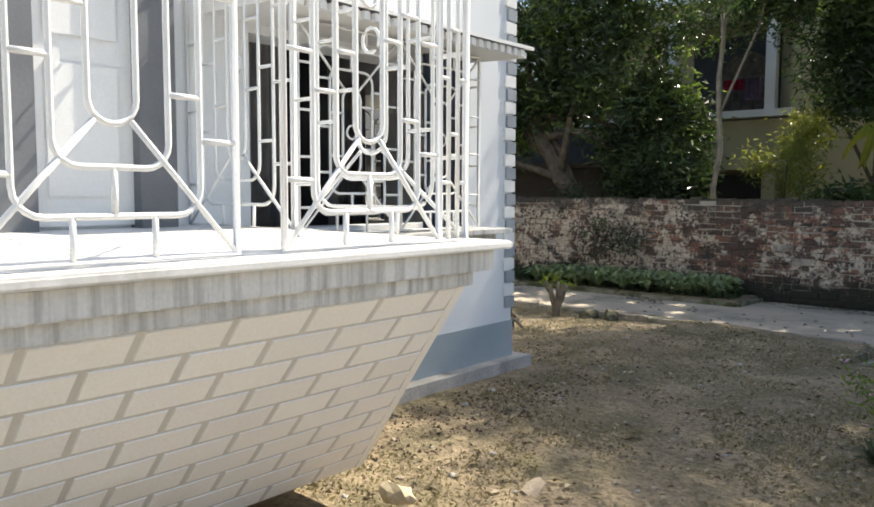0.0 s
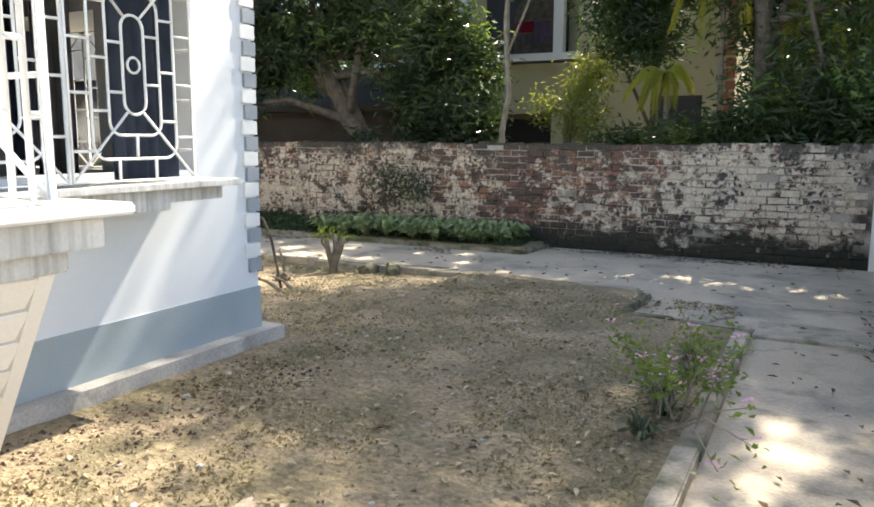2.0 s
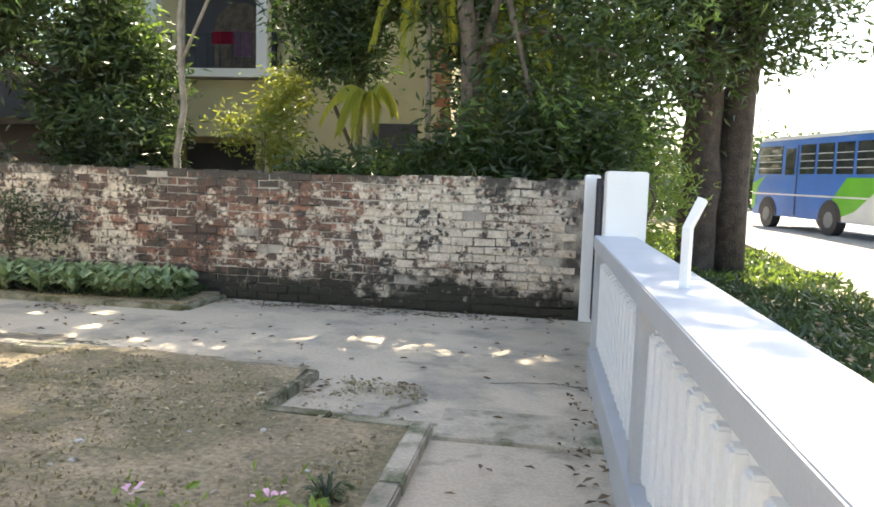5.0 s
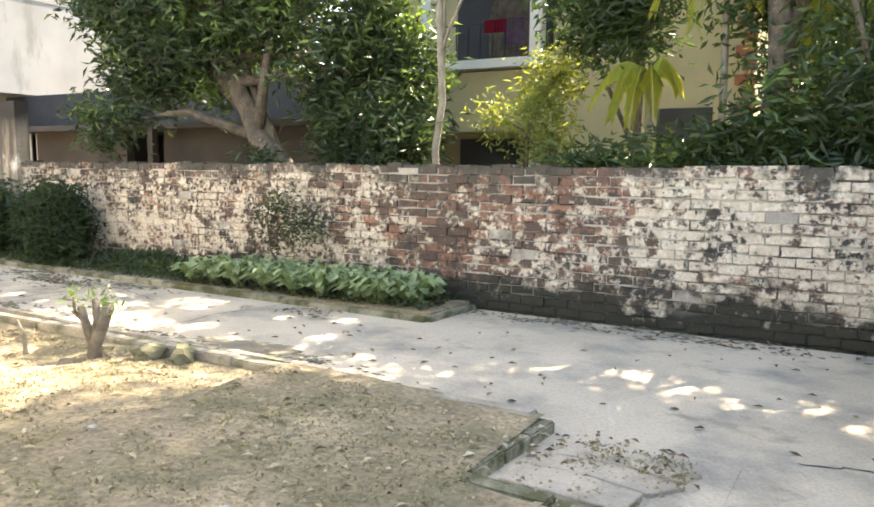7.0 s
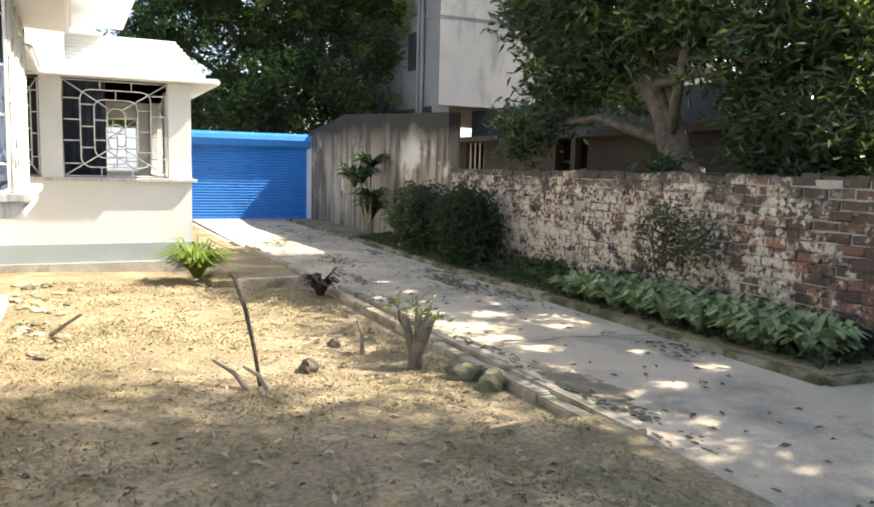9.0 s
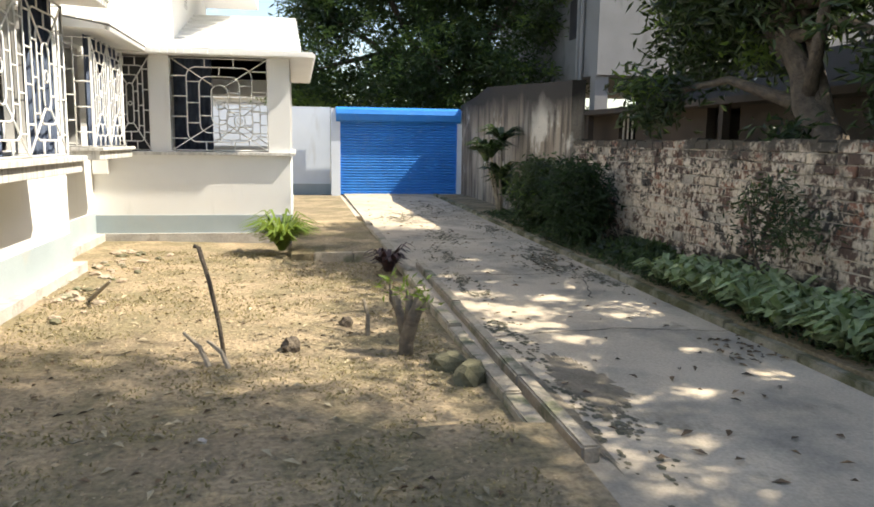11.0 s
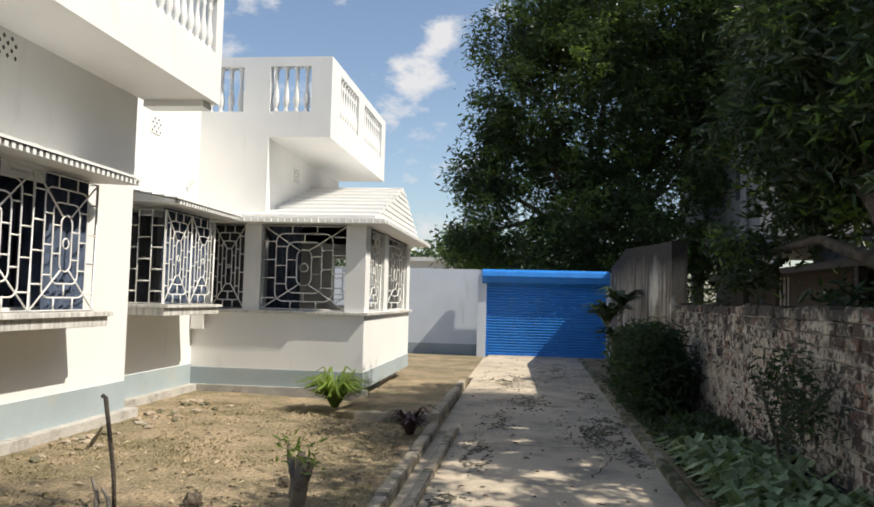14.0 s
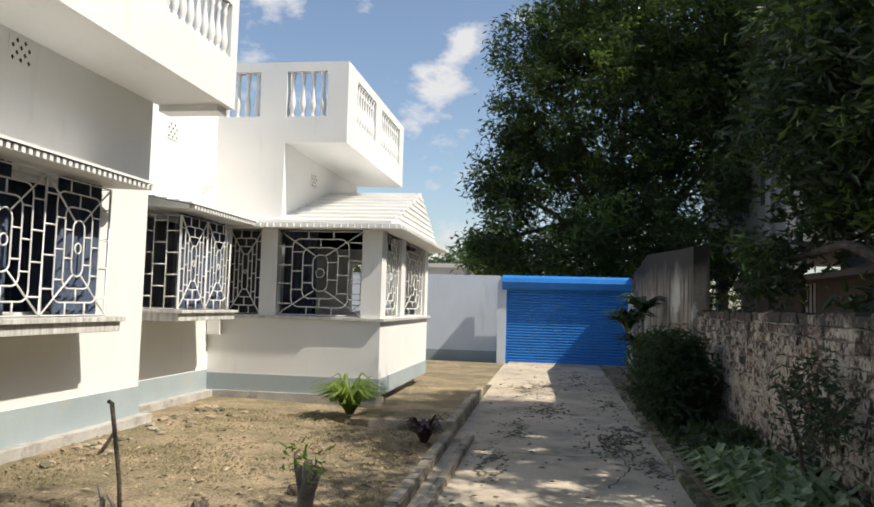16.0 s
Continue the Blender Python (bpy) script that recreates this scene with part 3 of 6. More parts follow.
# front verandah
for y, w in ((-0.24, 0.76), (0.605, 0.76), (1.545, 0.76)):
    grille((-1.99, y, 1.315), (0, 1, 0), w, 1.75, "large white iron verandah grille with nested loops", 0.0095)
grille((-3.1, 2.48, 1.315), (1, 0, 0), 1.1, 1.75, "white iron grille on the verandah's end", 0.009)
grille((-4.08, 2.48, 1.315), (1, 0, 0), 0.96, 1.75, "white iron grille on the verandah's end", 0.009)
for y, w in ((2.31, 0.167),):
    grille((-1.99, y, 1.315), (0, 1, 0), w, 1.75, "narrow white iron infill grille on the verandah", 0.0095, plain=True)
# window by the corner
grille((-3.62, 2.92, 1.245), (0, 1, 0), 0.86, 1.27, G)
grille((-3.62, 3.80, 1.245), (0, 1, 0), 0.86, 1.27, G)
grille((-4.08, 4.67, 1.245), (1, 0, 0), 0.45, 1.27, "narrow white iron side grille", plain=True)
# side bay
grille((-7.50, 6.22, 1.205), (1, 0, 0), 0.99, 1.26, G)
grille((-6.50, 6.22, 1.205), (1, 0, 0), 0.99, 1.26, G)
grille((-5.50, 5.80, 1.205), (0, 1, 0), 0.41, 1.26, "narrow white iron side grille", plain=True)
grille((-7.51, 5.80, 1.205), (0, 1, 0), 0.41, 1.26, "narrow white iron side grille", plain=True)
# recess bay
grille((-11.08, 5.95, 1.255), (1, 0, 0), 0.76, 1.2, G)
grille((-10.31, 5.95, 1.255), (1, 0, 0), 0.76, 1.2, G)
grille((-9.55, 5.40, 1.255), (0, 1, 0), 0.54, 1.2, "narrow white iron side grille", plain=True)
# porch
grille((-11.76, 6.46, 1.19), (0, 1, 0), 1.33, 1.29, "white iron porch grille with loops and diagonals")
grille((-11.79, 5.64, 1.19), (0, 1, 0), 0.52, 1.29, "narrow white iron grille on the porch")
grille((-13.23, 8.05, 1.19), (1, 0, 0), 1.16, 1.29, "white iron porch grille with loops and diagonals")
grille((-15.72, 8.05, 1.19), (1, 0, 0), 2.1, 1.29, "white iron porch grille with loops and diagonals")
grille((-15.97, 6.52, 1.215), (0, 1, 0), 1.16, 0.97, "white iron porch grille with loops and diagonals")


# ---- ledges, canopies ----
def ledge(name, boxes):
    return simple(name, boxes, LEDGE, kind="structure", bevel=0.005)


ledge("ledge_corner_window", [(-4.1, 2.66, 1.185, -3.52, 4.98, 1.225), (-4.1, 2.66, 1.06, -3.58, 4.42, 1.185), (-4.1, 4.42, 1.10, -3.62, 4.9, 1.185)])
ledge("ledge_side_bay", [(-7.74, 5.78, 1.14, -5.42, 6.32, 1.19), (-7.70, 5.78, 1.04, -5.46, 6.28, 1.14)])
ledge("ledge_recess_bay", [(-11.22, 5.38, 1.20, -9.42, 6.06, 1.24), (-11.18, 5.38, 1.10, -9.45, 6.02, 1.20)])
ledge("ledge_porch", [(-11.75, 5.39, 1.12, -11.63, 8.18, 1.165), (-16.15, 8.09, 1.12, -11.75, 8.18, 1.165)])
simple("bracket_porch", [(-11.7, 5.4, 0.85, -11.6, 5.6, 1.12)], WHITE, kind="structure")


def canopy(name, axis, face, out, a0, a1, z_edge, z_wall, base_label):
    """A sloping tiled window canopy from the wall face outwards, with lapped courses, a fascia and a row of dentils."""
    t = thing(name, (face if axis == "x" else a0), (a0 if axis == "x" else face), z_edge, base_label, "window canopy", "window canopies")
    bm = bmesh.new()
    prism(bm, [(face, z_wall), (face + out - 0.03, z_edge + 0.045), (face + out - 0.03, z_edge), (face, z_edge + 0.03)], "y" if axis == "x" else "x", a0, a1)
    under(part("slab", bm, WHITE, None), t)
    rows = max(3, int(out / 0.16))
    for k in range(rows):
        f0, f1 = k / rows, (k + 1) / rows
        u0, u1 = face + (out + 0.02) * f0, face + (out + 0.02) * f1
        z0, z1 = z_wall + (z_edge + 0.05 - z_wall) * f0, z_wall + (z_edge + 0.05 - z_wall) * f1
        bm = bmesh.new()
        prism(bm, [(u0, z0 + 0.006), (u1, z1 + 0.03), (u1, z1 + 0.004), (u0, z0 + 0.002)], "y" if axis == "x" else "x", a0 - 0.03, a1 + 0.03)
        under(part("tile_course", bm, WHITE, None), t)
    bm = bmesh.new()
    if axis == "x":
        box(bm, -0.018, -0.022, -0.05, 0.018, 0.022, 0.0)
    else:
        box(bm, -0.022, -0.018, -0.05, 0.022, 0.018, 0.0)
    me = bpy.data.meshes.new("dentil")
    bm.to_mesh(me)
    bm.free()
    me.materials.append(WHITE)
    spots = [(face + out - 0.012, a0 + 0.04 + 0.085 * k) for k in range(int((a1 - a0) / 0.085))]
    for u, a in spots:
        ob = new("dentil", me)
        ob.location = (u, a, z_edge + 0.046) if axis == "x" else (a, u, z_edge + 0.046)
        under(ob, t)
    return t


canopy("window_canopy", "x", -4.1, 0.74, 2.6, 4.95, 2.53, 2.74, "white tiled canopy over the corner window")
canopy("window_canopy", "y", 5.78, 0.78, -7.72, -4.9, 2.50, 2.72, "white tiled canopy over the side bay window")
canopy("window_canopy", "y", 5.38, 0.82, -11.4, -9.3, 2.52, 2.70, "white tiled canopy over the recessed bay window")

# porch roof: hipped, with lapped courses on the two visible slopes
def porch_roof():
    t = thing("porch_roof", -13, 7, 2.5, "white tiled hipped roof over the porch", "roof")
    ex, ey, ze = -11.40, 8.45, 2.53
    fx, fy, zf = -11.5, 8.26, 2.575
    tx, ty, zt = -14.45, 8.2, 3.47
    bm = bmesh.new()
    box(bm, -16.4, 5.51, ze - 0.03, ex, ey, ze + 0.045, bevel=0.008)
    under(part("eave_slab", bm, WHITE, None), t)
    bm = bmesh.new()
    wx = -16.3
    a = [bm.verts.new(p) for p in ((fx, 5.52, zf), (fx, fy, zf), (wx, fy, zf), (wx, 5.52, zf))]
    b = [bm.verts.new(p) for p in ((tx, 5.52, zt), (tx, ty, zt))]
    for f in ((a[0], a[1], b[1], b[0]), (a[1], a[2], b[1]), (a[2], a[3], b[0], b[1]), (a[3], a[0], b[0]), (a[3], a[2], a[1], a[0])):
        bm.faces.new(f)
    bmesh.ops.recalc_face_normals(bm, faces=bm.faces[:])
    under(part("roof_body", bm, WHITE, None), t)
    rows = 9
    for k in range(rows):
        f0, f1 = k / rows, (k + 1.0) / rows
        x0, x1 = tx + (fx + 0.02 - tx) * f0, tx + (fx + 0.02 - tx) * f1
        y0, y1 = ty + (fy + 0.02 - ty) * f0, ty + (fy + 0.02 - ty) * f1
        z0, z1 = zt + (zf - zt) * f0, zt + (zf - zt) * f1
        bm = bmesh.new()
        prism(bm, [(x0, z0 + 0.012), (x1, z1 + 0.06), (x1, z1 + 0.015), (x0, z0 - 0.01)], "y", 5.6, y0 + 0.01)
        under(part("tile_course", bm, WHITE, None), t)
    for k in range(1, rows):
        f0 = k / rows
        xa, xb, zz, yy = fx + (tx - fx) * f0, wx + (tx - wx) * f0, zf + (zt - zf) * f0, fy + (ty - fy) * f0
        bm = bmesh.new()
        box(bm, xb, yy - 0.05, zz - 0.03, xa, yy + 0.02, zz + 0.012)
        under(part("hip_course", bm, WHITE, None), t)
    bm = bmesh.new()
    box(bm, -0.018, -0.03, -0.055, 0.018, 0.03, 0.0)
    me = bpy.data.meshes.new("dentil")
    bm.to_mesh(me)
    bm.free()
    me.materials.append(WHITE)
    for k in range(21):
        ob = new("dentil", me)
        ob.location = (ex + 0.012, 6.25 + k * 0.105, ze + 0.03)
        under(ob, t)
    for k in range(46):
        ob = new("dentil", me)
        ob.matrix_world = pose(ex - 0.1 - k * 0.11, ey + 0.012, ze + 0.03, 0, 0, 90)
        under(ob, t)
    return t


porch_roof()


# ---- balusters, vents ----
def lathe(bm, profile, sides=10, x=0, y=0):
    rings = [[bm.verts.new((x + r * math.cos(2 * math.pi * k / sides), y + r * math.sin(2 * math.pi * k / sides), z)) for k in range(sides)] for r, z in profile]
    for a, b in zip(rings, rings[1:]):
        for k in range(sides):
            bm.faces.new((a[k], a[(k + 1) % sides], b[(k + 1) % sides], b[k]))
    bm.faces.new(rings[0][::-1])
    bm.faces.new(rings[-1])


def balustrade(x, y, z, direction, length, h, count, label):
    t = thing("balustrade", x, y, z, label, "balustrade", "balustrades")
    bm = bmesh.new()
    lathe(bm, [(0.05, 0), (0.05, 0.04 * h), (0.03, 0.07 * h), (0.04, 0.12 * h), (0.055, 0.25 * h), (0.045, 0.38 * h), (0.028, 0.55 * h), (0.026, 0.75 * h), (0.04, 0.80 * h),
               (0.028, 0.84 * h), (0.034, 0.92 * h), (0.05, 0.96 * h), (0.05, h)])
    me = bpy.data.meshes.new("baluster")
    bm.to_mesh(me)
    bm.free()
    me.materials.append(WHITE)
    me.polygons.foreach_set("use_smooth", [True] * len(me.polygons))
    d = Vector(direction)
    for k in range(count):
        ob = new("baluster", me)
        ob.location = Vector((x, y, z)) + d * length * (k + 0.5) / count
        under(ob, t)
    return t


BAL = "white turned masonry balusters in a parapet opening"
balustrade(-9.2, 6.60, 4.38, (1, 0, 0), 1.6, 0.68, 9, BAL)
balustrade(-7.3, 6.60, 4.38, (1, 0, 0), 1.6, 0.68, 9, BAL)
balustrade(UX - 0.06, 6.5, 4.27, (0, 1, 0), 0.66, 0.72, 4, BAL)
balustrade(UX - 0.1, 5.42, 4.27, (0, 1, 0), 0.65, 0.72, 4, BAL)
balustrade(-13.6, 7.43, 4.27, (1, 0, 0), 1.35, 0.72, 8, BAL)
balustrade(-15.75, 7.43, 4.27, (1, 0, 0), 1.69, 0.72, 9, BAL)
balustrade(-11.5, 5.42, 4.3, (1, 0, 0), 1.9, 0.68, 9, BAL)
simple("recess_parapet_rail", [(-11.69, 5.36, 4.98, -9.45, 5.5, 5.1)], WHITE, kind="structure")


def vent(x, y, z):
    t = thing("wall_vent", x, y, z, "small square ventilation block pierced with holes", "wall vent", "wall vents")
    bm = bmesh.new()
    box(bm, x - 0.15, y, z - 0.12, x + 0.15, y + 0.012, z + 0.12)
    under(part("plate", bm, WHITE, None), t)
    for i in range(5):
        for j in range(4):
            if (i + j) % 2 == 0:
                bm = bmesh.new()
                cx, cz = x - 0.11 + i * 0.055, z - 0.085 + j * 0.057
                vs = [bm.verts.new((cx + a, y + 0.0145, cz + b)) for a, b in ((-0.024, 0), (0, -0.026), (0.024, 0), (0, 0.026))]
                bm.faces.new(vs[::-1])
                under(part("hole", bm, DARK, None), t)


vent(-6.62, MY, 3.62)
vent(-10.25, 5.38, 3.72)
vent(-13.2, 6.5, 3.5)


def wall_light():
    t = thing("wall_light", -11.3, 5.38, 2.95, "small white bracket lamp on the wall", "wall light")
    bm = bmesh.new()
    box(bm, -11.35, 5.38, 3.02, -11.25, 5.40, 3.12)
    under(part("plate", bm, IRON, None), t)
    bm = bmesh.new()
    prism(bm, [(5.40, 3.12), (5.54, 3.12), (5.42, 3.0), (5.40, 3.0)], "x", -11.34, -11.26)
    under(part("shade", bm, IRON, None), t)


wall_light()

# curtains and shade-coloured sheets inside the openings
def curtain(x0, y0, x1, y1, z0, z1, label, material=CURTAIN):
    bm = bmesh.new()
    k, d = 28, Vector((x1 - x0, y1 - y0, 0))
    nrm = Vector((-d.y, d.x, 0)).normalized()
    prev = None
    for i in range(k + 1):
        p = Vector((x0, y0, 0)) + d * i / k + nrm * 0.03 * math.sin(i * 1.35)
        cur = (bm.verts.new((p.x, p.y, z0)), bm.verts.new((p.x, p.y, z1)))
        if prev:
            bm.faces.new((prev[0], cur[0], cur[1], prev[1]))
        prev = cur
    bmesh.ops.solidify(bm, geom=bm.faces[:], thickness=0.006)
    return tagged(link("curtain", bm, material, smooth=True), label, "curtain", "curtains")


CUR_LIGHT = surf("pale_curtain", (0.45, 0.46, 0.48), (0.36, 0.37, 0.40), 6, 0.85, 0.2, 200)
curtain(-7.3, 5.46, -6.75, 5.46, 1.0, 2.6, "blue-grey curtain hanging behind the bay window")
curtain(-6.2, 5.46, -5.7, 5.46, 1.0, 2.6, "pale curtain hanging behind the bay window", CUR_LIGHT)
curtain(-11.0, 5.08, -10.45, 5.08, 1.0, 2.6, "pale curtain hanging in the recessed window", CUR_LIGHT)
curtain(-10.2, 5.08, -9.7, 5.08, 1.0, 2.6, "blue-grey curtain hanging in the recessed window")
curtain(-5.72, 5.82, -5.72, 6.14, 1.2, 2.5, "blue-grey curtain drawn along the bay's end")
curtain(-6.72, 5.46, -6.25, 5.46, 1.0, 2.6, "blue-grey curtain hanging behind the bay window")
curtain(-8.0, 5.44, -7.4, 5.44, 1.0, 2.6, "blue-grey curtain hanging behind the bay window")
# four sheets added close behind the grilles, their dark colour standing for shade
curtain(-11.04, 5.87, -9.62, 5.87, 1.25, 2.5, "blue-grey sheet coloured as the shaded opening behind the bay grille")
curtain(-7.46, 6.13, -6.8, 6.13, 1.2, 2.5, "blue-grey sheet coloured as the shaded opening behind the bay grille")
curtain(-6.15, 6.13, -5.6, 6.13, 1.2, 2.5, "blue-grey sheet coloured as the shaded opening behind the bay grille")
curtain(-3.72, 4.15, -3.72, 4.62, 1.24, 2.5, "blue-grey sheet coloured as the shaded opening behind the bay grille")
curtain(-4.42, 3.1, -4.42, 3.4, 1.0, 2.6, "pale curtain hanging in the corner window", CUR_LIGHT)
curtain(-12.0, 6.46, -12.0, 7.0, 1.05, 2.5, "dark blue curtain hanging inside the porch")


def door(x, y0, y1, z0, z1):
    t = thing("panel_door", x, y0, z0, "closed pale grey panelled verandah door", "door")
    bm = bmesh.new()
    box(bm, x - 0.04, y0, z0, x, y1, z1)
    under(part("leaf", bm, WHITE, None), t)
    w, h = y1 - y0, z1 - z0
    for a, b in ((0.08, 0.45), (0.52, 0.92)):
        bm = bmesh.new()
        box(bm, x, y0 + 0.14 * w, z0 + a * h, x + 0.012, y1 - 0.14 * w, z0 + b * h, bevel=0.006)
        under(part("panel", bm, WHITE, None), t)


# added panel whose near-black colour is the shade behind the narrow grille
simple("dark_shutter_panel", [(-12.1, 5.55, 1.17, -12.04, 6.25, 2.5)], DARK, "near-black panel painting the shade inside the narrow opening", "window shutter")
bm = bmesh.new()
bmesh.ops.create_uvsphere(bm, u_segments=20, v_segments=12, radius=0.15)
for v in bm.verts:
    v.co = Vector((v.co.x - 7.55, v.co.y + 6.0, v.co.z * 0.9 + 2.2))
bmesh.ops.create_cone(bm, segments=10, radius1=0.03, radius2=0.03, depth=0.25, matrix=Matrix.Translation((-7.55, 6.0, 2.45)), cap_ends=True)
tagged(link("globe_lamp", bm, IRON, smooth=True), "white glass globe lamp hanging under the canopy", "lamp")
PIER = surf("dark_grey_pier_paint", (0.17, 0.175, 0.185), (0.14, 0.145, 0.155), 3, 0.6, 0.1, 60, grain=0.05)
door(-4.06, 1.58, 2.12, 1.32, 3.2)
simple("verandah_pier", [(-4.1, 2.12, 1.3, -3.98, 2.34, 3.3), (-4.1, 1.36, 1.3, -3.98, 1.58, 3.3)], PIER, kind="structure")


# ---- roadside parapet and gate ----
def parapet():
    x0, x1 = 0.5, 0.83
    simple("parapet_coping", [(x0 - 0.012, -6.0, 0.855, x1 + 0.01, 10.2, 0.97)], COPING, kind="structure", bevel=0.006)
    simple("parapet_base", [(x0 - 0.02, -6.0, -0.5, x1, 10.2, 0.0)], COPING, kind="structure", bevel=0.008)
    simple("parapet_web", [(x0 + 0.075, -6.0, 0.0, x1 - 0.02, 10.2, 0.855)], WHITE, kind="structure")
    for y in (-2.78, 0.54, 3.86, 7.18, 10.05):
        simple("parapet_pier", [(x0, y, 0.0, x0 + 0.075, y + 0.14, 0.855)], COPING, kind="structure", bevel=0.004)
    bm = bmesh.new()
    box(bm, -0.035, -0.05, 0, 0.035, 0.05, 0.70, bevel=0.012)
    for v in bm.verts:
        if v.co.z > 0.4:
            v.co.y *= 0.82
    me = bpy.data.meshes.new("flute")
    bm.to_mesh(me)
    bm.free()
    me.materials.append(FACADE)
    web = bpy.data.objects["parapet_web"]
    for a, b in ((-2.64, 0.54), (0.68, 3.86), (4.0, 7.18), (7.32, 10.05)):
        k = int((b - a - 0.1) / 0.175)
        for i in range(k):
            ob = new("flute", me)
            ob.location = (x0 + 0.065, a + 0.15 + (b - a - 0.30) * i / max(1, k - 1), 0.06)
            ob.parent = web
            ob.location.x += 0.021 * (9.4 - ob.location.y) - 0.05
    for ob in scene.objects:
        if ob.name.startswith("parapet_"):
            for v in ob.data.vertices:
                v.co.x += 0.021 * (9.4 - v.co.y) - 0.05


parapet()
simple("gate_post", [(0.505, 10.2, -0.5, 0.85, 10.58, 1.52)], WHITE, "square white painted masonry gate post", "gate post", bevel=0.012, group="gate posts")
simple("gate_post", [(0.42, 12.86, -0.5, 0.60, 13.2, 1.5)], WHITE, "white painted gate post beside the brick wall", "gate post", bevel=0.012, group="gate posts")


def gate_leaf():
    t = thing("gate_leaf", 0.57, 10.6, -0.3, "black painted iron gate leaf standing closed", "gate")
    for y in (10.62, 11.7, 12.82):
        bm = bmesh.new()
        box(bm, 0.55, y - 0.03, -0.22, 0.61, y + 0.03, 1.46, bevel=0.005)
        under(part("stile", bm, GATE, None), t)
    for z in (-0.2, 0.55, 1.38):
        bm = bmesh.new()
        box(bm, 0.555, 10.6, z, 0.605, 12.84, z + 0.06, bevel=0.005)
        under(part("rail", bm, GATE, None), t)
    for k in range(10):
        bm = bmesh.new()
        y = 10.76 + k * 0.21
        box(bm, 0.574, y - 0.095, -0.16, 0.582, y + 0.095, 1.40)
        under(part("sheet_panel", bm, GATE, None), t)


gate_leaf()
bm = bmesh.new()
prof = [(0.675, 7.1, 0.95), (0.675, 7.1, 1.24), (0.735, 7.12, 1.37)]
tube(bm, prof, 0.026, 4)
tagged(link("pipe_stub", bm, WHITE), "bent white painted angle-iron stub on the coping", "iron stub")


# ---- roller shutter ----
def shutter():
    t = thing("roller_shutter", -22.2, 11.1, -0.15, "bright blue closed steel roller shutter with hood", "roller shutter")
    bm = bmesh.new()
    n = 6
    pts = []
    for k in range(n + 1):
        a = math.pi * k / n
        pts.append((-22.24 + 0.028 * math.sin(a), 0.078 * k / n))
    prism(bm, [(x, z) for x, z in pts] + [(-22.26, 0.078), (-22.26, 0)], "y", 9.42, 12.74)
    me = bpy.data.meshes.new("slat")
    bm.to_mesh(me)
    bm.free()
    me.materials.append(SHUTTER)
    for k in range(26):
        ob = new("slat", me)
        ob.location = (0, 0, -0.13 + k * 0.078)
        under(ob, t)
    bm = bmesh.new()
    box(bm, -22.27, 9.42, -0.17, -22.19, 12.74, -0.11, bevel=0.006)
    under(part("bottom_rail", bm, SHUTTER, None), t)
    bm = bmesh.new()
    prism(bm, [(-22.5, 1.88), (-22.12, 1.88), (-22.05, 1.93), (-22.02, 2.1), (-22.06, 2.22), (-22.16, 2.29), (-22.5, 2.3)], "y", 9.28, 12.84)
    under(part("hood", bm, SHUTTER, None, "dented blue sheet hood"), t)
    for y in (9.37, 12.74):
        bm = bmesh.new()
        box(bm, -22.27, y, -0.17, -22.17, y + 0.05, 1.9)
        under(part("guide_rail", bm, SHUTTER, None), t)


shutter()


# ---- kerbs ----
def kerb_run(name, x0, y0, x1, y1, w, top, step, label):
    t = thing(name, x0, y0, top, label, "kerb", "garden kerbs")
    d = Vector((x1 - x0, y1 - y0, 0))
    k = max(1, round(d.length / step))
    ang = math.atan2(d.y, d.x)
    L = d.length / k
    rng = random.Random(int(abs(x0 * 100 + y0 * 10)))
    bm = bmesh.new()
    box(bm, 0.004, -w / 2, -0.28, L - 0.004, w / 2, 0, bevel=0.012)
    me = bpy.data.meshes.new("kerb_stone")
    bm.to_mesh(me)
    bm.free()
    me.materials.append(MOSSY_KERB if "mossy" in label else KERB)
    for i in range(k):
        ob = new("kerb_stone", me)
        p = Vector((x0, y0, 0)) + d * i / k
        z = (drive_z(p.x) + top) if top > 0 else top
        ob.matrix_world = Matrix.Translation((p.x, p.y, z + rng.uniform(-0.012, 0.012))) @ Euler((0, rng.uniform(-0.012, 0.012), ang + rng.uniform(-0.01, 0.01))).to_matrix().to_4x4()
        under(ob, t)
    return t


kerb_run("garden_kerb", -9.7, 9.46, -1.9, 9.48, 0.12, 0.105, 0.9, "worn grey concrete kerb beside the soil")
kerb_run("garden_kerb", -9.7, 9.72, -3.7, 9.66, 0.10, 0.075, 1.1, "worn raised concrete edge along the driveway")
kerb_run("garden_kerb", -1.84, 9.5, -1.90, 8.52, 0.14, 0.09, 0.33, "mossy broken concrete kerb blocks")
kerb_run("garden_kerb", -1.95, 8.42, -0.75, 8.36, 0.13, -0.185, 0.6, "mossy low concrete kerb")
kerb_run("garden_kerb", -0.72, 8.4, -0.72, -3.0, 0.14, -0.175, 1.0, "worn concrete kerb of the garden path")
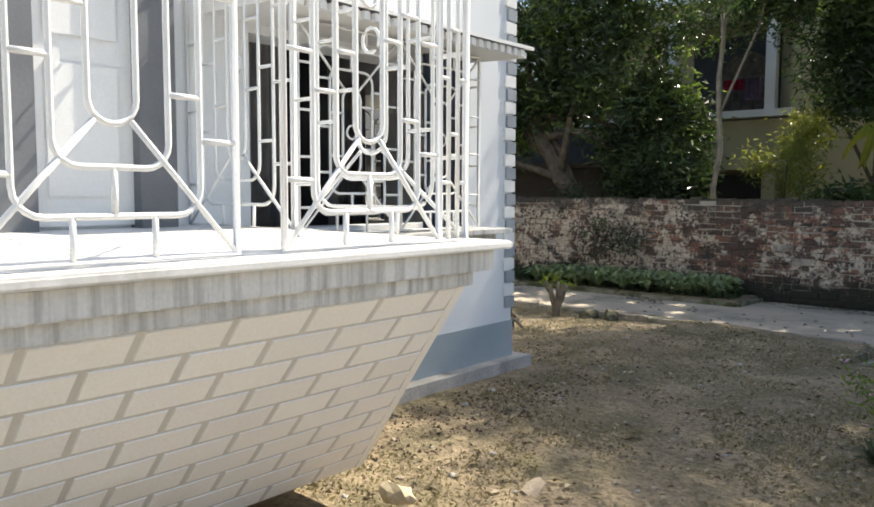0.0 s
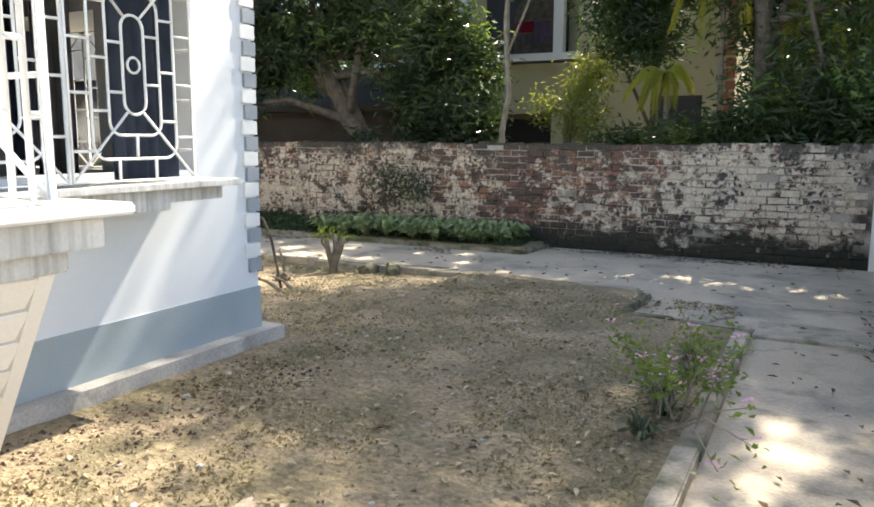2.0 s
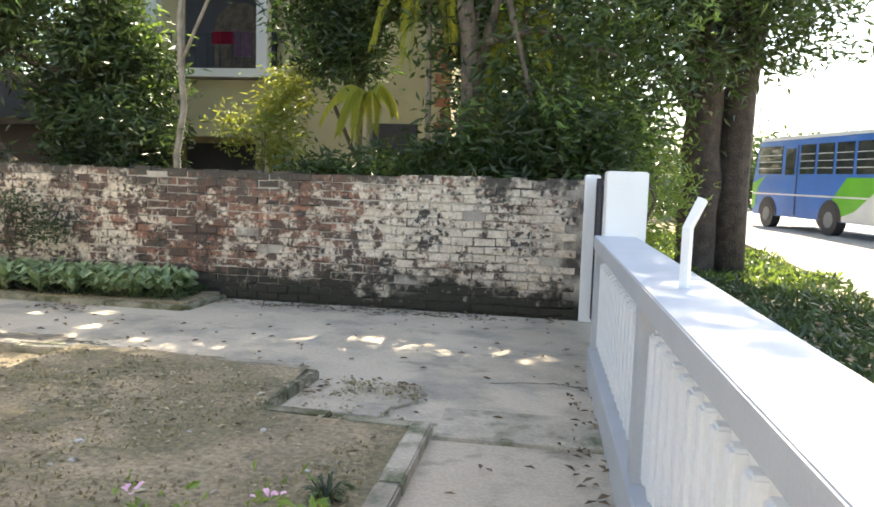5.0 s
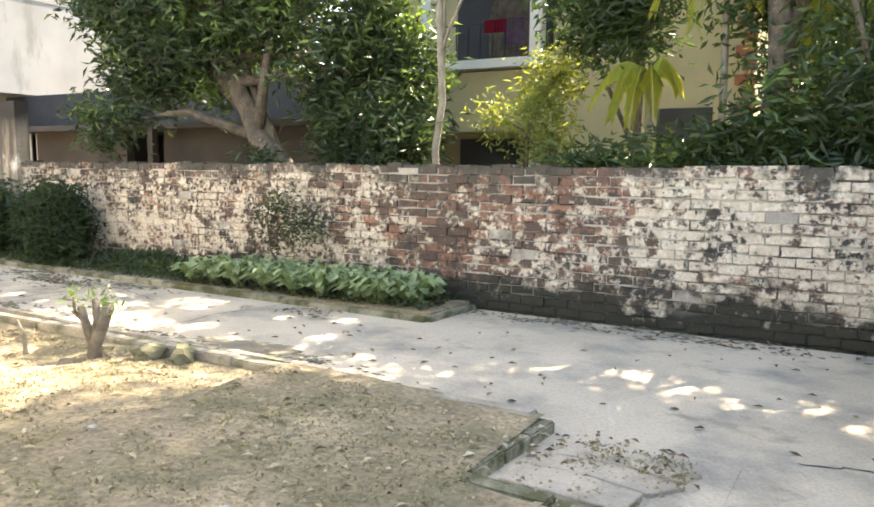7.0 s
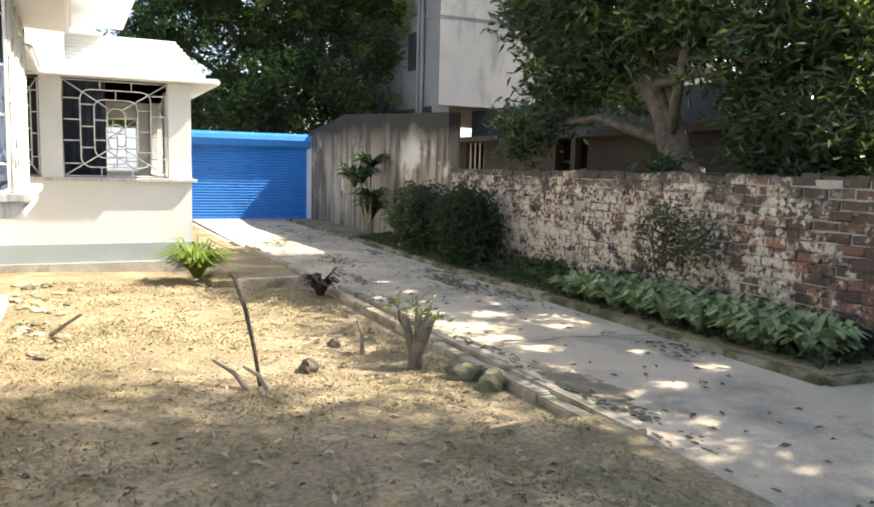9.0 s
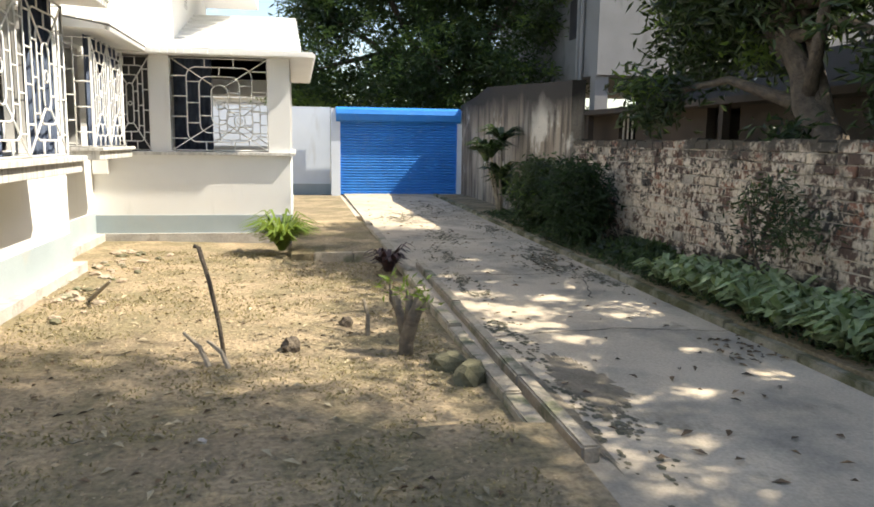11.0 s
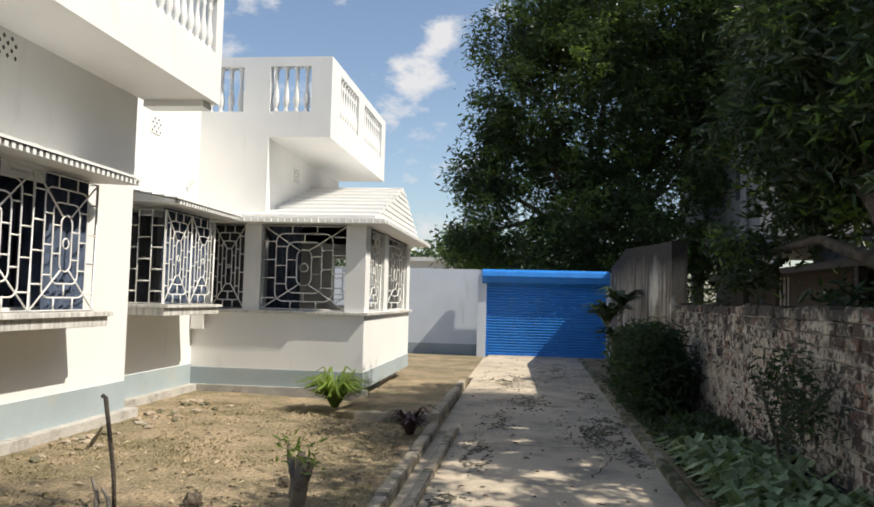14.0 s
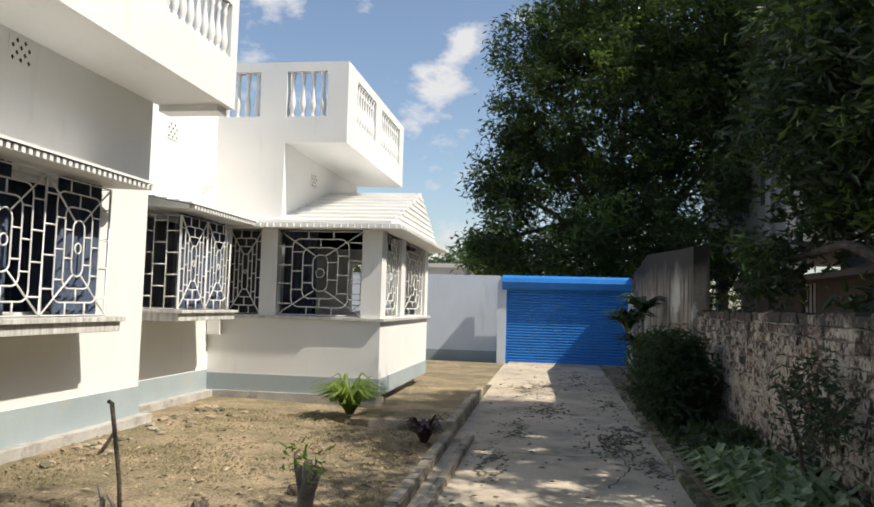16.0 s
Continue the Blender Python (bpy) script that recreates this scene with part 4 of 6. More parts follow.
kerb_run("bed_kerb", -21.5, 12.02, -4.2, 11.93, 0.10, 0.06, 1.0, "mossy concrete edge of the planting bed")
kerb_run("bed_kerb", -4.2, 11.95, -4.15, 12.9, 0.10, 0.06, 0.4, "mossy concrete edge of the planting bed")
kerb_run("porch_bed_kerb", -9.95, 8.4, -10.0, 9.4, 0.12, -0.06, 0.5, "dark concrete edge of the raised bed")
kerb_run("porch_bed_kerb", -10.0, 9.42, -14.2, 9.42, 0.12, -0.06, 0.9, "dark concrete edge of the raised bed")
simple("bed_soil", [(-21.5, 12.0, -0.5, -13.0, 12.9, -0.13), (-13.0, 12.0, -0.5, -4.2, 12.9, -0.165), (-14.2, 8.12, -0.5, -10.05, 9.38, -0.09), (-22.4, 3.0, -0.5, -14.2, 9.38, -0.2)], SOIL, kind="structure")


def broken_slab(outline, top):
    bm = bmesh.new()
    prism(bm, outline, "z", -0.32, top)
    bmesh.ops.bevel(bm, geom=bm.edges[:], offset=0.006, segments=1, affect="EDGES")
    return tagged(link("broken_slab", bm, CONCRETE), "cracked piece of concrete slab at the drive's corner", "paving", "broken slabs")


broken_slab([(-1.74, 8.60), (-1.05, 8.55), (-1.02, 8.80), (-1.40, 8.88), (-1.70, 8.84)], -0.222)
broken_slab([(-1.68, 8.88), (-1.38, 8.91), (-1.00, 8.83), (-0.86, 9.02), (-1.22, 9.12), (-1.66, 9.08)], -0.230)
broken_slab([(-1.62, 9.12), (-1.20, 9.16), (-0.90, 9.08), (-0.82, 9.24), (-1.18, 9.36), (-1.60, 9.33)], -0.238)
broken_slab([(-0.98, 8.55), (-0.52, 8.56), (-0.40, 8.74), (-0.82, 8.92), (-0.98, 8.80)], -0.240)
simple("path_joint_slab", [(-0.64, 8.28, -0.3, 0.49, 8.92, -0.238)], KERB, kind="structure", bevel=0.008)


# ---- trees behind the wall ----
DARK_BARK = surf("dark_wet_bark", (0.07, 0.055, 0.045), (0.035, 0.028, 0.024), 6, 0.95, 0.9, 25, depth=0.04)
tree("mango_tree", (-7.4, 14.5, -0.4), (-9.85, 14.6, 3.2), 0.23, 0.15,
     [(-10.6, 14.7, 4.2, 2.3, 1.5, 1.7), (-8.0, 15.0, 4.2, 1.6, 1.3, 1.8), (-12.2, 14.8, 4.3, 1.0, 1.0, 0.8), (-9.9, 14.7, 5.8, 2.8, 1.6, 1.3), (-7.0, 15.2, 2.6, 1.0, 0.9, 1.4),
      (-10.2, 14.1, 3.5, 0.6, 0.4, 0.5), (-11.6, 13.7, 2.1, 0.9, 0.4, 0.35), (-11.7, 14.5, 3.2, 0.9, 0.7, 0.9), (-7.4, 14.9, 2.3, 0.7, 0.5, 0.6)],
     680, 60, 0.205, LEAF, "leaning mango tree with a dark dense crown behind the wall", 11, sigma=0.19, young=80)
tree("dark_tree", (-1.2, 14.6, -0.4), (-1.3, 14.7, 5.5), 0.16, 0.11,
     [(-0.6, 15.0, 4.6, 2.0, 1.1, 2.2), (0.9, 15.0, 3.2, 1.3, 0.9, 1.8), (-3.65, 15.5, 3.9, 0.7, 0.6, 1.0), (-0.4, 14.8, 8.0, 2.8, 2.0, 2.0), (-0.2, 14.3, 2.1, 1.4, 0.6, 0.9),
      (0.4, 15.0, 11.0, 3.4, 2.4, 2.0), (-2.0, 15.0, 10.4, 2.2, 2.0, 1.5)],
     1350, 22, 0.19, LEAF_DARK, "tall dark green tree rising behind the brick wall", 12, young=60)
tree("slim_tree", (-5.5, 14.5, -0.4), (-5.55, 14.5, 5.0), 0.06, 0.04,
     [(-5.4, 14.7, 5.5, 2.6, 1.3, 1.1), (-4.7, 14.6, 5.6, 1.0, 0.8, 0.7)],
     430, 15, 0.16, LEAF, "slim pale-trunked young tree behind the wall", 13, bark=PALE_BARK, young=50)
LEAF_GOLD = surf("golden_leaf", (0.075, 0.125, 0.03), (0.20, 0.225, 0.045), 2.5, 0.45, 0.0, 20, vary=0.4, island=True, transl=(0.36, 0.38, 0.05))
tree("bright_shrub", (-4.75, 15.4, -0.4), (-4.7, 15.4, 1.6), 0.05, 0.03,
     [(-4.3, 15.3, 2.0, 0.35, 0.35, 0.65), (-4.15, 15.4, 2.7, 0.3, 0.3, 0.4), (-5.0, 15.3, 2.1, 0.22, 0.22, 0.3)],
     150, 18, 0.12, LEAF_GOLD, "bright yellow-green shrub behind the wall", 22, sigma=0.16)
tree("hanging_tree", (-3.2, 15.9, -0.4), (-3.2, 15.8, 3.6), 0.07, 0.05,
     [(-3.55, 15.3, 4.0, 0.75, 0.5, 1.2), (-2.5, 15.5, 4.7, 0.8, 0.6, 0.9), (-3.1, 15.4, 5.2, 1.2, 0.6, 0.8), (-3.2, 15.2, 3.3, 0.55, 0.4, 0.7), (-1.2, 15.4, 3.8, 0.5, 0.5, 1.4), (-5.0, 15.8, 5.6, 1.0, 0.6, 0.7)],
     620, 34, 0.16, LEAF_DARK, "dark drooping tree in front of the yellow house", 26, sigma=0.2)
tree("understorey_shrub", (-3.0, 14.4, -0.4), (-3.0, 14.4, 1.2), 0.05, 0.03,
     [(-2.4, 14.3, 1.3, 0.9, 0.5, 0.5), (-1.2, 14.2, 1.5, 1.0, 0.5, 0.55), (0.2, 14.2, 1.7, 0.9, 0.5, 0.8), (-3.4, 14.4, 1.25, 0.5, 0.4, 0.4)],
     520, 18, 0.17, LEAF_DARK, "low dark leafy shrub against the wall's far side", 23, sigma=0.18)
tree("understorey_shrub", (-7.2, 14.6, -0.4), (-7.2, 14.6, 1.2), 0.05, 0.03,
     [(-7.2, 14.9, 1.6, 0.8, 0.5, 0.8), (-6.4, 14.7, 1.7, 0.5, 0.5, 0.8), (-8.1, 13.6, 1.4, 0.3, 0.25, 0.22)],
     360, 18, 0.17, LEAF, "dark leafy shrub against the wall's far side", 24, sigma=0.18)
tree("understorey_shrub", (1.2, 14.6, -0.4), (1.2, 14.6, 1.0), 0.05, 0.03,
     [(1.3, 14.4, 1.5, 0.7, 0.5, 0.7), (1.4, 16.5, 1.0, 0.8, 0.8, 0.9)],
     120, 18, 0.12, LEAF_LIGHT, "light green shrub by the gate post", 25, sigma=0.16)
tree("road_tree", (2.85, 19.3, -0.4), (2.95, 19.4, 4.6), 0.40, 0.33,
     [(3.2, 19.2, 6.6, 3.4, 2.6, 2.4), (0.6, 18.6, 4.6, 2.0, 1.6, 2.0), (4.0, 18.8, 5.0, 0.9, 1.2, 1.3), (2.8, 18.2, 4.3, 2.2, 1.2, 1.1), (1.0, 17.6, 8.6, 3.4, 2.6, 2.2), (3.4, 18.4, 11.0, 3.6, 3.0, 2.2), (0.0, 17.4, 12.4, 3.0, 2.6, 2.0)],
     2300, 22, 0.22, LEAF_DARK, "large old roadside tree with a thick double trunk", 14, bark=DARK_BARK)
bm = bmesh.new()
tube(bm, [(3.48, 19.45, -0.5), (3.5, 19.5, 1.5), (3.55, 19.5, 3.2), (3.7, 19.4, 4.8)], 0.36, 10, r_end=0.28)
under(part("trunk", bm, DARK_BARK, None, smooth=True), bpy.data.objects["road_tree"])
tree("far_tree", (-27, 12.6, -0.4), (-27, 12.8, 5), 0.4, 0.25,
     [(-27, 10.9, 4.6, 2.2, 2.6, 3.0), (-27, 12.6, 8.4, 3.0, 3.4, 3.4), (-27, 15.8, 5.6, 3.0, 3.0, 4.6), (-28, 14, 12, 4, 4.2, 3.2), (-25.2, 12.8, 3.4, 1.4, 2.8, 1.8), (-26, 17.5, 9, 3, 3, 4), (-26.5, 8.9, 5.6, 1.2, 1.1, 1.0), (-26.5, 9.4, 7.6, 1.2, 1.2, 1.2), (-26.5, 8.6, 3.6, 0.9, 0.9, 1.1), (-27, 9.8, 10.4, 1.5, 1.5, 1.5)],
     1900, 60, 0.24, LEAF_DARK, "tall dense green tree behind the shutter", 15, sigma=0.27, shell=0.25, young=620)
tree("far_small_tree", (-34, 8.4, -0.4), (-34, 8.4, 2.5), 0.16, 0.1,
     [(-34, 8.0, 3.4, 1.2, 1.2, 1.4), (-34, 9.3, 2.6, 1.0, 1.0, 1.2)], 300, 20, 0.26, LEAF_LIGHT, "small lighter tree in the distance", 16)


def far_woods():
    """Distant wooded backdrop: leaf masses well behind the houses."""
    rng = np.random.default_rng(5)
    blobs = []
    for k in range(26):
        x = -46 + k * 1.85
        blobs.append((x, 36 + rng.uniform(-3, 5), rng.uniform(2, 5), 3.2, 2.4, rng.uniform(3, 6)))
    for k in range(14):
        blobs.append((-47 + rng.uniform(-4, 3), -10 + k * 2.2, 2.0 + rng.uniform(0, 1.2), 2.4, 2.2, 2.2))
    for k in range(10):
        blobs.append((12 + rng.uniform(-2, 8), 52 + k * 3, rng.uniform(1.5, 3), 3.0, 2.4, rng.uniform(2, 3.2)))
    blobs += [(2.5, 38, 2.4, 2.5, 2, 3.2), (4.6, 44, 2.4, 2.5, 2, 3.0), (0.2, 30, 2.0, 2.2, 1.6, 2.8), (2.2, 27, 1.0, 1.2, 1.2, 1.6), (-1.0, 24, 2.5, 1.6, 1.2, 3.4), (0.8, 25, 4.0, 1.8, 1.2, 4.2), (-1.4, 27, 6.0, 1.8, 1.4, 3.0)]
    v, f = leaves(crown_points(blobs, 5200, 14, 0.55, 7, 0.3), 0.55, 0.22, 8)
    return tagged(raw("far_woods", v, f, LEAF), "dense green trees in the distance", "woods", kind="stuff")


far_woods()


def palm(name, x, y, z, heads, label, seed):
    """Drooping feathered fronds from a short stem."""
    t = thing(name, x, y, -0.4, label, "palm")
    rng = random.Random(seed)
    bm = bmesh.new()
    tube(bm, [(x, y, -0.5), (x + 0.03, y, z * 0.5), (x, y, z)], 0.06, 7, r_end=0.04)
    under(part("stem", bm, PALE_BARK, None), t)
    for az, reach, rise, drop in heads:
        a = radians(az)
        d = Vector((math.cos(a), math.sin(a), 0))
        side = Vector((-d.y, d.x, 0))
        rib = [Vector((x, y, z)) + d * reach * f + Vector((0, 0, rise * math.sin(f * 2.0) - drop * f * f)) for f in (k / 14 for k in range(15))]
        bm = bmesh.new()
        tube(bm, rib, 0.012, 5, r_end=0.004)
        for k in range(2, 15):
            for s in (-1, 1):
                for sub in (0, 0.14, 0.28, 0.42, 0.56, 0.7, 0.85):
                    p = rib[k] if sub == 0 or k == 14 else rib[k].lerp(rib[k + 1], sub)
                    ln = 0.55 * reach * (1 - abs(k / 14 - 0.45)) * rng.uniform(0.8, 1.1)
                    e = p + side * s * ln * 0.45 + d * ln * 0.3 + Vector((0, 0, -ln * 0.75))
                    m = p.lerp(e, 0.45) + Vector((0, 0, 0.06 * ln))
                    w = d * 0.019
                    vs = [bm.verts.new(q) for q in (p - w * 0.5, m - w, e, m + w)]
                    bm.faces.new(vs)
        under(part("frond", bm, LEAF_YELLOW, None), t)


palm("palm", -2.75, 14.9, 2.55, [(-95, 0.6, 0.3, 0.9), (-70, 0.65, 0.32, 0.8), (-120, 0.6, 0.35, 0.85), (-150, 0.7, 0.4, 0.7), (-40, 0.6, 0.4, 0.6)], "young palm with drooping yellow-green fronds", 31)
palm("palm", -1.95, 15.3, 4.6, [(-100, 0.9, 0.4, 1.9), (-140, 0.9, 0.5, 1.7), (-60, 0.9, 0.5, 1.8)], "taller palm with long hanging fronds", 32)
palm("palm", -0.5, 15.6, 4.2, [(-110, 1.1, 0.3, 1.8), (-70, 1.0, 0.4, 1.6)], "taller palm with long hanging fronds", 33)


# ---- houses behind ----
def yellow_house():
    t = thing("yellow_house", -6, 19, -0.4, "pale yellow two-storey house with a balcony", "house")

    def p(name, boxes, m, label="", bevel=0.0):
        bm = bmesh.new()
        for b in boxes:
            box(bm, *b, bevel=bevel)
        return under(part(name, bm, m, None, label), t)
    for b in ((-5.6, 19, -0.4, -2.1, 26, 6.2), (-11, 20.2, -0.4, -5.6, 26, 6.2), (-11, 19, 5.8, -5.6, 20.2, 6.2), (-11, 19, 2.1, -5.6, 19.25, 3.28)):
        p("wall", [b], YELLOW)
    p("balcony_slab", [(-11.1, 18.8, 3.33, -5.5, 20.2, 3.5)], WHITE, "white edged balcony slab")
    p("roof", [(-11.3, 18.7, 6.2, -1.9, 26.3, 6.35)], WHITE)
    for x in (-8.5, -6.05):
        p("column", [(x - 0.12, 18.9, 3.5, x + 0.12, 19.15, 5.8)], WHITE, "white square column", 0.01)
        p("pier", [(x - 0.15, 19.0, -0.4, x + 0.15, 19.25, 2.1)], YELLOW)
    # doorways and window are near-black sheets, their inner shade painted on
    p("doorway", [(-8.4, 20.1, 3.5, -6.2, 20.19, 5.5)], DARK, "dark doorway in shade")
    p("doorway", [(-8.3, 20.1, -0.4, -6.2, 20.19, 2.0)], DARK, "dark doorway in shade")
    bm = bmesh.new()
    arch = [(-7.6, 3.5), (-6.4, 3.5)] + [(-7.0 + 0.6 * math.cos(a), 4.5 + 0.6 * math.sin(a)) for a in (math.pi * k / 10 for k in range(11))]
    prism(bm, arch, "y", 20.04, 20.1)
    under(part("arched_door", bm, BARK, None), t)
    for k in range(9):
        p("baluster", [(-8.35 + k * 0.27, 18.96, 3.5, -8.33 + k * 0.27, 18.98, 4.2)], GATE)
    p("handrail", [(-8.4, 18.95, 4.2, -6.15, 18.99, 4.23)], GATE)
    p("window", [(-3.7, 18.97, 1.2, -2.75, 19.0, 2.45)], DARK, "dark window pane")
    for k in range(22):
        w = 0.2 if k % 2 else 0.32
        p("quoin_brick", [(-2.1 - w, 18.96, 0.4 + k * 0.24, -2.08, 19.02, 0.58 + k * 0.24)], RED)


RED = surf("red_brick_paint", (0.36, 0.15, 0.09), (0.28, 0.11, 0.07), 4, 0.85, 0.4, 60)
yellow_house()
PINK = surf("pink_cloth", (0.65, 0.06, 0.18), (0.5, 0.04, 0.13), 5, 0.9, 0.2, 120)
VIOLET = surf("violet_cloth", (0.30, 0.22, 0.45), (0.42, 0.36, 0.55), 9, 0.9, 0.2, 120)
curtain(-7.12, 18.88, -6.66, 18.88, 4.0, 4.25, "pink cloth drying on the balcony rail", PINK)
curtain(-6.64, 18.86, -6.24, 18.86, 3.75, 4.25, "violet patterned cloth drying on the balcony rail", VIOLET)


def apartment():
    t = thing("apartment_building", -24, 18, -0.4, "grey rendered apartment building over an open ground floor", "house")

    def p(name, boxes, m, label=""):
        bm = bmesh.new()
        for b in boxes:
            box(bm, *b)
        return under(part(name, bm, m, None, label), t)
    p("wall", [(-33, 16.8, 3.35, -21.8, 28, 13.5)], GREY)
    p("beam", [(-33.02, 16.78, 6.05, -21.78, 28, 6.13), (-33.02, 16.78, 9.2, -21.78, 28, 9.28)], GREY)
    for x, y in ((-22.1, 17.0), (-22.1, 20.6), (-26.5, 17.0), (-30.5, 17.0), (-22.1, 24.0)):
        p("pillar", [(x - 0.2, y - 0.2, -0.4, x + 0.2, y + 0.2, 3.35)], GREY)
    # back wall near-black: paints the shade of the open ground floor
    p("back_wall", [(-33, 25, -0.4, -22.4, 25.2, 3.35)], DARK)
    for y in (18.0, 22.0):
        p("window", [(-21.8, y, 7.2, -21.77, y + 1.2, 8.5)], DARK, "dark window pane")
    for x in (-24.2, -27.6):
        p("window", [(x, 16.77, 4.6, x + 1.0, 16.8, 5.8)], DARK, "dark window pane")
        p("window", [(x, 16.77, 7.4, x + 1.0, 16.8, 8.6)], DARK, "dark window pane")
    for x in (-23.2, -22.9):
        bm = bmesh.new()
        tube(bm, [(x, 16.7, 1.2), (x, 16.7, 13.0)], 0.06, 8)
        under(part("drain_pipe", bm, GREY, None), t)


apartment()


def shed():
    t = thing("shed", -14, 16, -0.4, "low grey outbuilding with a flat overhanging roof", "shed")

    def p(name, boxes, m, label=""):
        bm = bmesh.new()
        for b in boxes:
            box(bm, *b)
        return under(part(name, bm, m, None, label), t)
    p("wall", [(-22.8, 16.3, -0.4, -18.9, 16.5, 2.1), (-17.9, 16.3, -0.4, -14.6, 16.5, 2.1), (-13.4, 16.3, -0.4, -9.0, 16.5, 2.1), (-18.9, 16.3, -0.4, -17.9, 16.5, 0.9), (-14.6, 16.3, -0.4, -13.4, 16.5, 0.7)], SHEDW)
    # near-black surfaces put the shed's inner shade into colour
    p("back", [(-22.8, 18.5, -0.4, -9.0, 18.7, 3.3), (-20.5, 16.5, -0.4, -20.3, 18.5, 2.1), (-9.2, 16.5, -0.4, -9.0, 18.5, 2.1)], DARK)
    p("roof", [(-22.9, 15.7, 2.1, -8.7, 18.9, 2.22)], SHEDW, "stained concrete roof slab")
    for k in range(4):
        p("window_bar", [(-18.8 + k * 0.26, 16.36, 0.9, -18.77 + k * 0.26, 16.4, 2.1)], IRON)
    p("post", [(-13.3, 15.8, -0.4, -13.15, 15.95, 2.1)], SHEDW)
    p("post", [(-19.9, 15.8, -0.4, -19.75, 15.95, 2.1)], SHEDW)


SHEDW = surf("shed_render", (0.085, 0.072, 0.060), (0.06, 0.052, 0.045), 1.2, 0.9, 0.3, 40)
shed()
simple("far_white_house", [(-48, 2.5, -0.4, -41, 7.6, 3.4), (-48.2, 2.3, 3.4, -40.8, 7.8, 3.6)], WHITE, "small white house in the distance", "house")


# ---- road, verge, bus ----
ROAD = surf("pale_dusty_road", (0.36, 0.33, 0.28), (0.30, 0.275, 0.235), 0.5, 0.95, 0.4, 30)
bm = bmesh.new()
prism(bm, [(-60, -0.385), (18, -0.385), (30, -0.13), (170, -0.13), (170, -0.6), (-60, -0.6)], "x", 5.4, 15)
tagged(link("road", bm, ROAD), "pale dusty unpaved road", "road", kind="structure")


def carpet(name, x0, x1, y0, y1, z, count, size, leaf, label, seed, lift=0.08):
    rng = np.random.default_rng(seed)
    pts = np.stack([rng.uniform(x0, x1, count), rng.uniform(y0, y1, count), z + rng.uniform(0, lift, count)], 1)
    pts[:, 2] += 0.10 * np.sin(pts[:, 0] * 2.1) * np.sin(pts[:, 1] * 1.3)
    v, f = leaves(pts, size, size * 0.4, seed, droop=-0.35)
    return tagged(raw(name, v, f, leaf), label, "grass", kind="stuff")


carpet("verge_grass", 0.95, 5.2, 2, 30, -0.40, 26000, 0.15, LEAF, "green weedy grass on the road verge", 41, 0.13)
carpet("verge_grass", 1.0, 5.3, 18, 30, -0.40, 6000, 0.16, LEAF_LIGHT, "sunlit weedy grass on the road verge", 42, 0.15)


